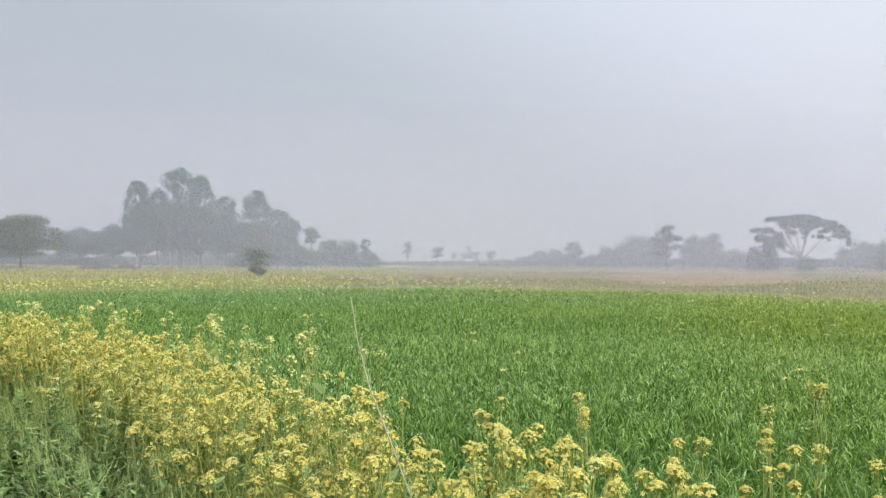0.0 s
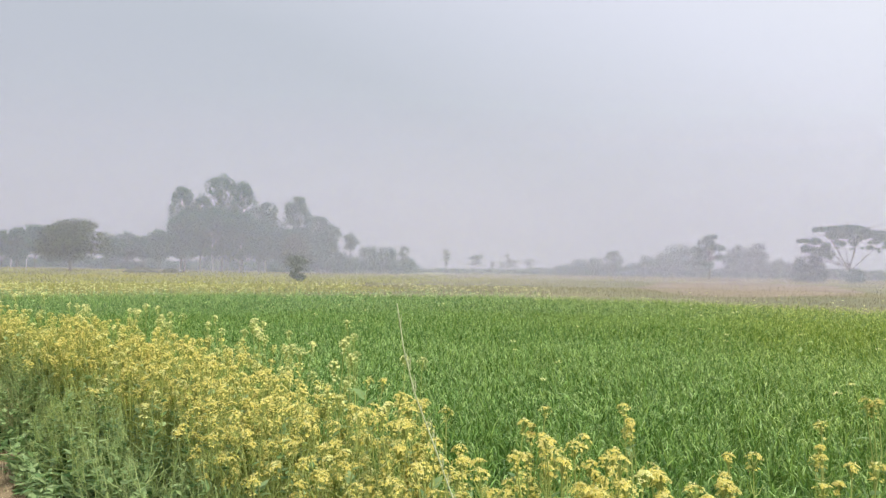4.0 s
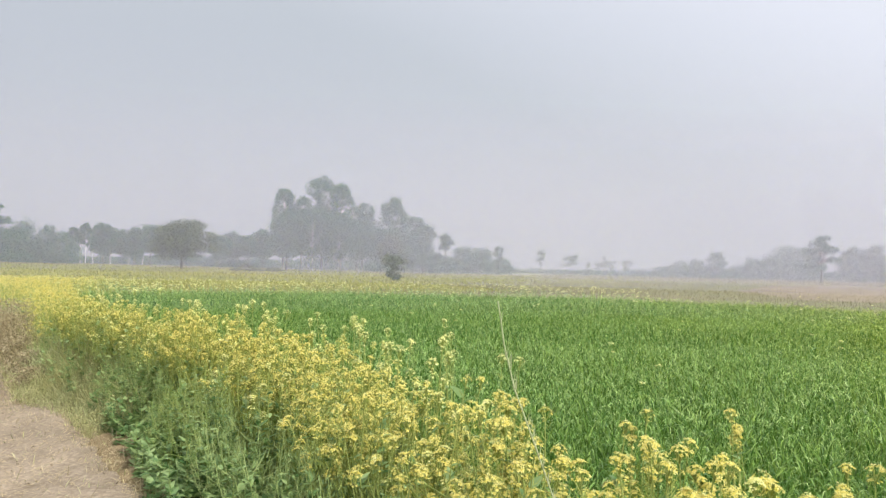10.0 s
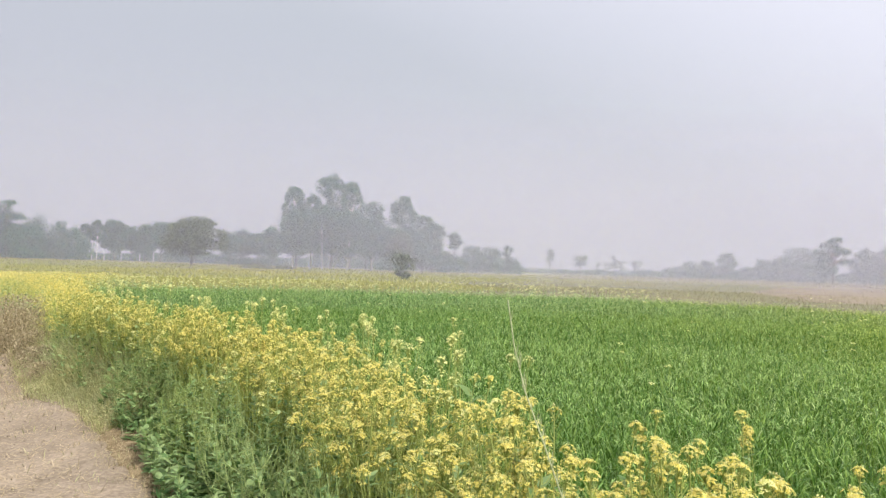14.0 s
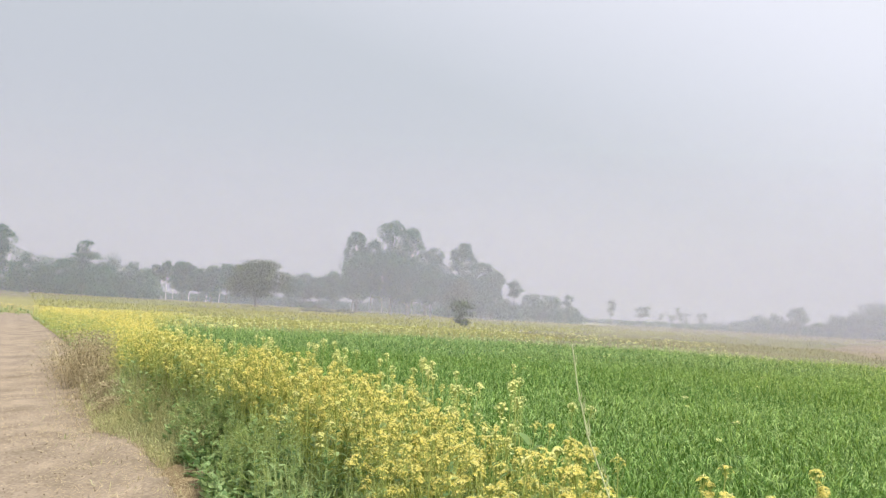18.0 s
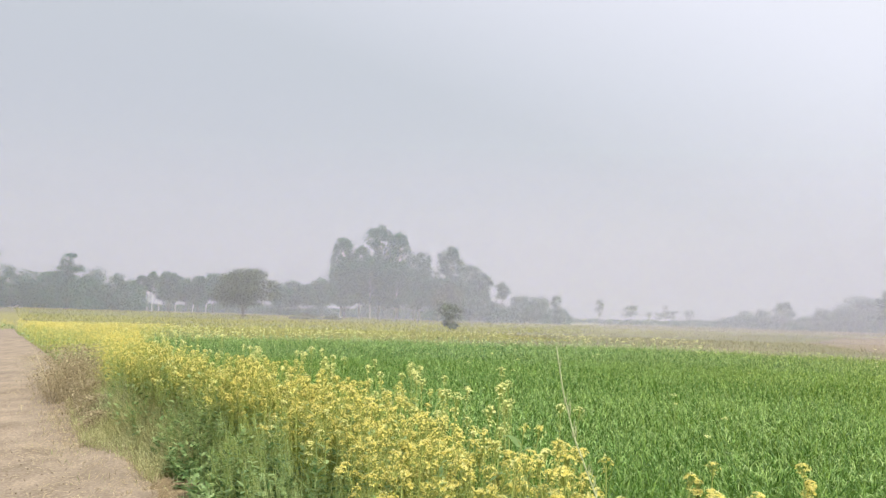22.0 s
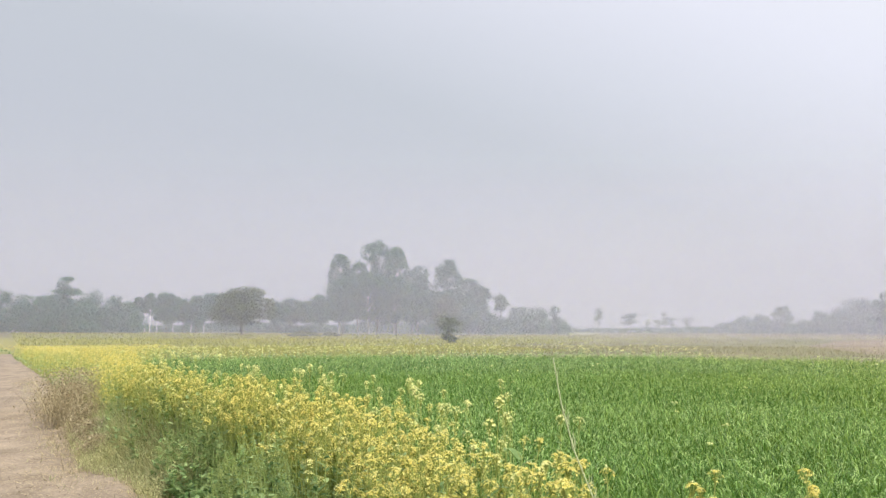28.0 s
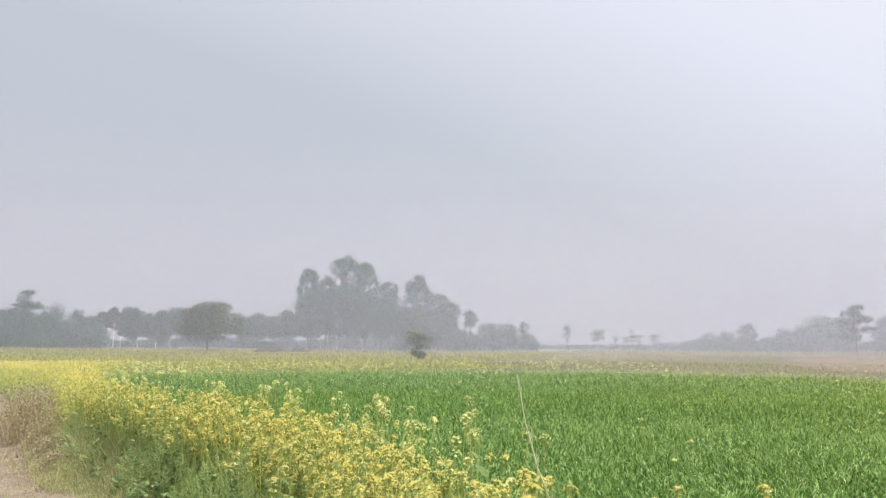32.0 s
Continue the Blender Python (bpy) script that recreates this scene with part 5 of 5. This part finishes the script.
    ("bush", 42.16, 180, 1.6, 6.8, "low hazy hedge bush behind the trees", "bush", ""),
    ("bush", 41.13, 176, 1.9, 8.4, "low hazy hedge bush behind the trees", "bush", ""),
    ("bush", 39.80, 177, 2.4, 6.3, "low hazy hedge bush behind the trees", "bush", ""),
    ("bush", 38.79, 184, 2.4, 6.4, "low hazy hedge bush behind the trees", "bush", ""),
    ("bush", 37.77, 188, 2.1, 10.0, "low hazy hedge bush behind the trees", "bush", ""),
    ("bush", 36.21, 188, 2.3, 11.0, "low hazy hedge bush behind the trees", "bush", ""),
    ("bush", 34.46, 180, 2.3, 8.9, "low hazy hedge bush behind the trees", "bush", ""),
    ("bush", 32.95, 180, 2.9, 6.6, "low hazy hedge bush behind the trees", "bush", ""),
    ("bush", 31.80, 189, 2.7, 7.8, "low hazy hedge bush behind the trees", "bush", ""),
    ("bush", 30.49, 189, 3.1, 10.6, "low hazy hedge bush behind the trees", "bush", ""),
    ("bush", 28.67, 187, 3.2, 8.2, "low hazy hedge bush behind the trees", "bush", ""),
    ("bush", 27.22, 183, 2.8, 8.2, "low hazy hedge bush behind the trees", "bush", ""),
    ("bush", 25.71, 176, 2.0, 9.1, "low hazy hedge bush behind the trees", "bush", ""),
    ("bush", 23.99, 181, 2.4, 10.9, "low hazy hedge bush behind the trees", "bush", ""),
    ("bush", 21.95, 179, 2.4, 7.6, "low hazy hedge bush behind the trees", "bush", ""),
    ("bush", 20.55, 184, 3.2, 7.3, "low hazy hedge bush behind the trees", "bush", ""),
    ("bush", 19.17, 191, 3.7, 6.8, "low hazy hedge bush behind the trees", "bush", ""),
    ("bush", 17.95, 189, 2.6, 10.5, "low hazy hedge bush behind the trees", "bush", ""),
    ("bush", 16.05, 189, 2.9, 6.5, "low hazy hedge bush behind the trees", "bush", ""),
    ("bush", 14.84, 177, 3.1, 10.1, "low hazy hedge bush behind the trees", "bush", ""),
    ("bush", 12.88, 188, 3.2, 10.1, "low hazy hedge bush behind the trees", "bush", ""),
    ("bush", 11.02, 184, 3.6, 7.8, "low hazy hedge bush behind the trees", "bush", ""),
    # made-up bush row that covers the bright strip of far ground
    ("bush", 7.10, 247, 1.1, 11.4, "low hazy hedge bush added along the far fields to dull bright ground", "bush", ""),
    ("bush", 5.25, 256, 1.0, 14.0, "low hazy hedge bush added along the far fields to dull bright ground", "bush", ""),
    ("bush", 3.04, 250, 1.1, 7.8, "low hazy hedge bush added along the far fields to dull bright ground", "bush", ""),
    ("bush", 1.78, 237, 1.0, 8.6, "low hazy hedge bush added along the far fields to dull bright ground", "bush", ""),
    ("bush", 0.30, 251, 1.0, 8.2, "low hazy hedge bush added along the far fields to dull bright ground", "bush", ""),
    ("bush", -1.00, 239, 1.2, 9.6, "low hazy hedge bush added along the far fields to dull bright ground", "bush", ""),
    ("bush", -2.65, 242, 1.2, 7.4, "low hazy hedge bush added along the far fields to dull bright ground", "bush", ""),
    ("bush", -3.87, 248, 1.4, 8.7, "low hazy hedge bush added along the far fields to dull bright ground", "bush", ""),
    ("bush", -5.29, 240, 1.1, 12.2, "low hazy hedge bush added along the far fields to dull bright ground", "bush", ""),
    ("bush", -7.31, 240, 2.5, 10.0, "low hazy hedge bush added along the far fields to dull bright ground", "bush", ""),
    ("bush", -8.98, 242, 2.0, 12.9, "low hazy hedge bush added along the far fields to dull bright ground", "bush", ""),
    ("bush", -11.04, 241, 1.8, 13.4, "low hazy hedge bush added along the far fields to dull bright ground", "bush", ""),
    ("bush", -13.21, 242, 2.1, 9.2, "low hazy hedge bush added along the far fields to dull bright ground", "bush", ""),
    ("bush", -14.64, 242, 2.5, 11.6, "low hazy hedge bush added along the far fields to dull bright ground", "bush", ""),
    ("bush", -16.46, 242, 1.8, 13.4, "low hazy hedge bush added along the far fields to dull bright ground", "bush", ""),
    ("bush", -18.48, 245, 2.5, 13.2, "low hazy hedge bush added along the far fields to dull bright ground", "bush", ""),
    ("bush", -20.41, 240, 2.3, 9.8, "low hazy hedge bush added along the far fields to dull bright ground", "bush", ""),
    ("bush", -21.85, 255, 2.1, 9.9, "low hazy hedge bush added along the far fields to dull bright ground", "bush", ""),
    ("bush", -23.19, 258, 2.3, 11.8, "low hazy hedge bush added along the far fields to dull bright ground", "bush", ""),
    ("bush", -24.75, 245, 2.1, 9.3, "low hazy hedge bush added along the far fields to dull bright ground", "bush", ""),
    ("bush", -26.03, 251, 2.1, 9.7, "low hazy hedge bush added along the far fields to dull bright ground", "bush", ""),
    ("bush", -27.24, 244, 1.8, 8.5, "low hazy hedge bush added along the far fields to dull bright ground", "bush", ""),
    ("bush", -28.36, 247, 1.8, 7.5, "low hazy hedge bush added along the far fields to dull bright ground", "bush", ""),
    ("bush", -29.30, 249, 2.3, 7.6, "low hazy hedge bush added along the far fields to dull bright ground", "bush", ""),
    ("bush", -30.25, 236, 2.1, 10.8, "low hazy hedge bush added along the far fields to dull bright ground", "bush", ""),
    ("bush", -31.59, 255, 1.8, 12.4, "low hazy hedge bush added along the far fields to dull bright ground", "bush", ""),
    ("bush", -32.99, 243, 1.7, 8.5, "low hazy hedge bush added along the far fields to dull bright ground", "bush", ""),
]
for i, (kind, az, dist, tall, wide, label, name, mark) in enumerate(TREES):
    make_tree(kind, az, dist, tall, wide, 100 + i, label, name, MANGO_LEAF if mark == "m" else FAR_LEAF, PALE_BARK if mark == "p" else BARK)

# ---- low heaps under the trees ----
def heap(az, dist, long, tall, seed, stuff=None, label="low dark heap of cut brush in front of the trees"):
    r = np.random.default_rng(seed)
    x0, y0 = place(az, dist)
    z0 = float(rise(x0, y0)) + 0.03
    u = np.linspace(0, 2 * np.pi, 24, endpoint=False)
    v, f = [], []
    for i, q in enumerate((1.0, 0.8, 0.5, 0.2)):
        wob = 1 + 0.15 * r.normal(size=24)
        c, s = math.cos(radians(az)), math.sin(radians(az))
        px, py = long / 2 * q * np.cos(u) * wob, long / 5 * q * np.sin(u) * wob
        v.append(np.stack([x0 + c * px - s * py, y0 + s * px + c * py, z0 + np.full(24, tall * (1 - q ** 2)) * (1 + 0.2 * r.normal(size=24)) - (0.05 if i == 0 else 0)], 1))
    v = np.concatenate(v + [np.array([[x0, y0, z0 + tall]])])
    for i in range(3):
        for j in range(24):
            k = (j + 1) % 24
            f += [(i * 24 + j, i * 24 + k, i * 24 + 24 + k), (i * 24 + j, i * 24 + 24 + k, i * 24 + 24 + j)]
    f += [(72 + j, 72 + (j + 1) % 24, 96) for j in range(24)]
    tagged(new("brush_heap", mesh_of("brush_heap", [(v, np.array(f))], stuff or HEAP)), label, "heap")


heap(25.0, 112, 5.5, 0.7, 1)
heap(22.9, 114, 3.5, 0.6, 2)
heap(44.3, 150, 1.8, 0.5, 3, PALE_BARK, "small pale heap lying before the tree line")

# ---- stand-in for morning haze over the fields: thin over-bright sheets, ring behind ring ----
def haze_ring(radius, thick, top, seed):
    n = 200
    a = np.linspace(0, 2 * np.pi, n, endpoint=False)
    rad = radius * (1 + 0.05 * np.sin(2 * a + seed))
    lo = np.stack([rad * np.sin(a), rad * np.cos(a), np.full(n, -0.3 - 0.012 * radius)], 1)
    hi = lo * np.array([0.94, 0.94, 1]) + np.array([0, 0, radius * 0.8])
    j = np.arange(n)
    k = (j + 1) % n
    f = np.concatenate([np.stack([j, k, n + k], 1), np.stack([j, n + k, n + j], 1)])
    tagged(new("haze", mesh_of("haze", [(np.concatenate([lo, hi]), f)], haze_material("haze", thick, top, radius), True)), "thin see-through sheets standing in for pale haze over the fields", "haze", kind="stuff")


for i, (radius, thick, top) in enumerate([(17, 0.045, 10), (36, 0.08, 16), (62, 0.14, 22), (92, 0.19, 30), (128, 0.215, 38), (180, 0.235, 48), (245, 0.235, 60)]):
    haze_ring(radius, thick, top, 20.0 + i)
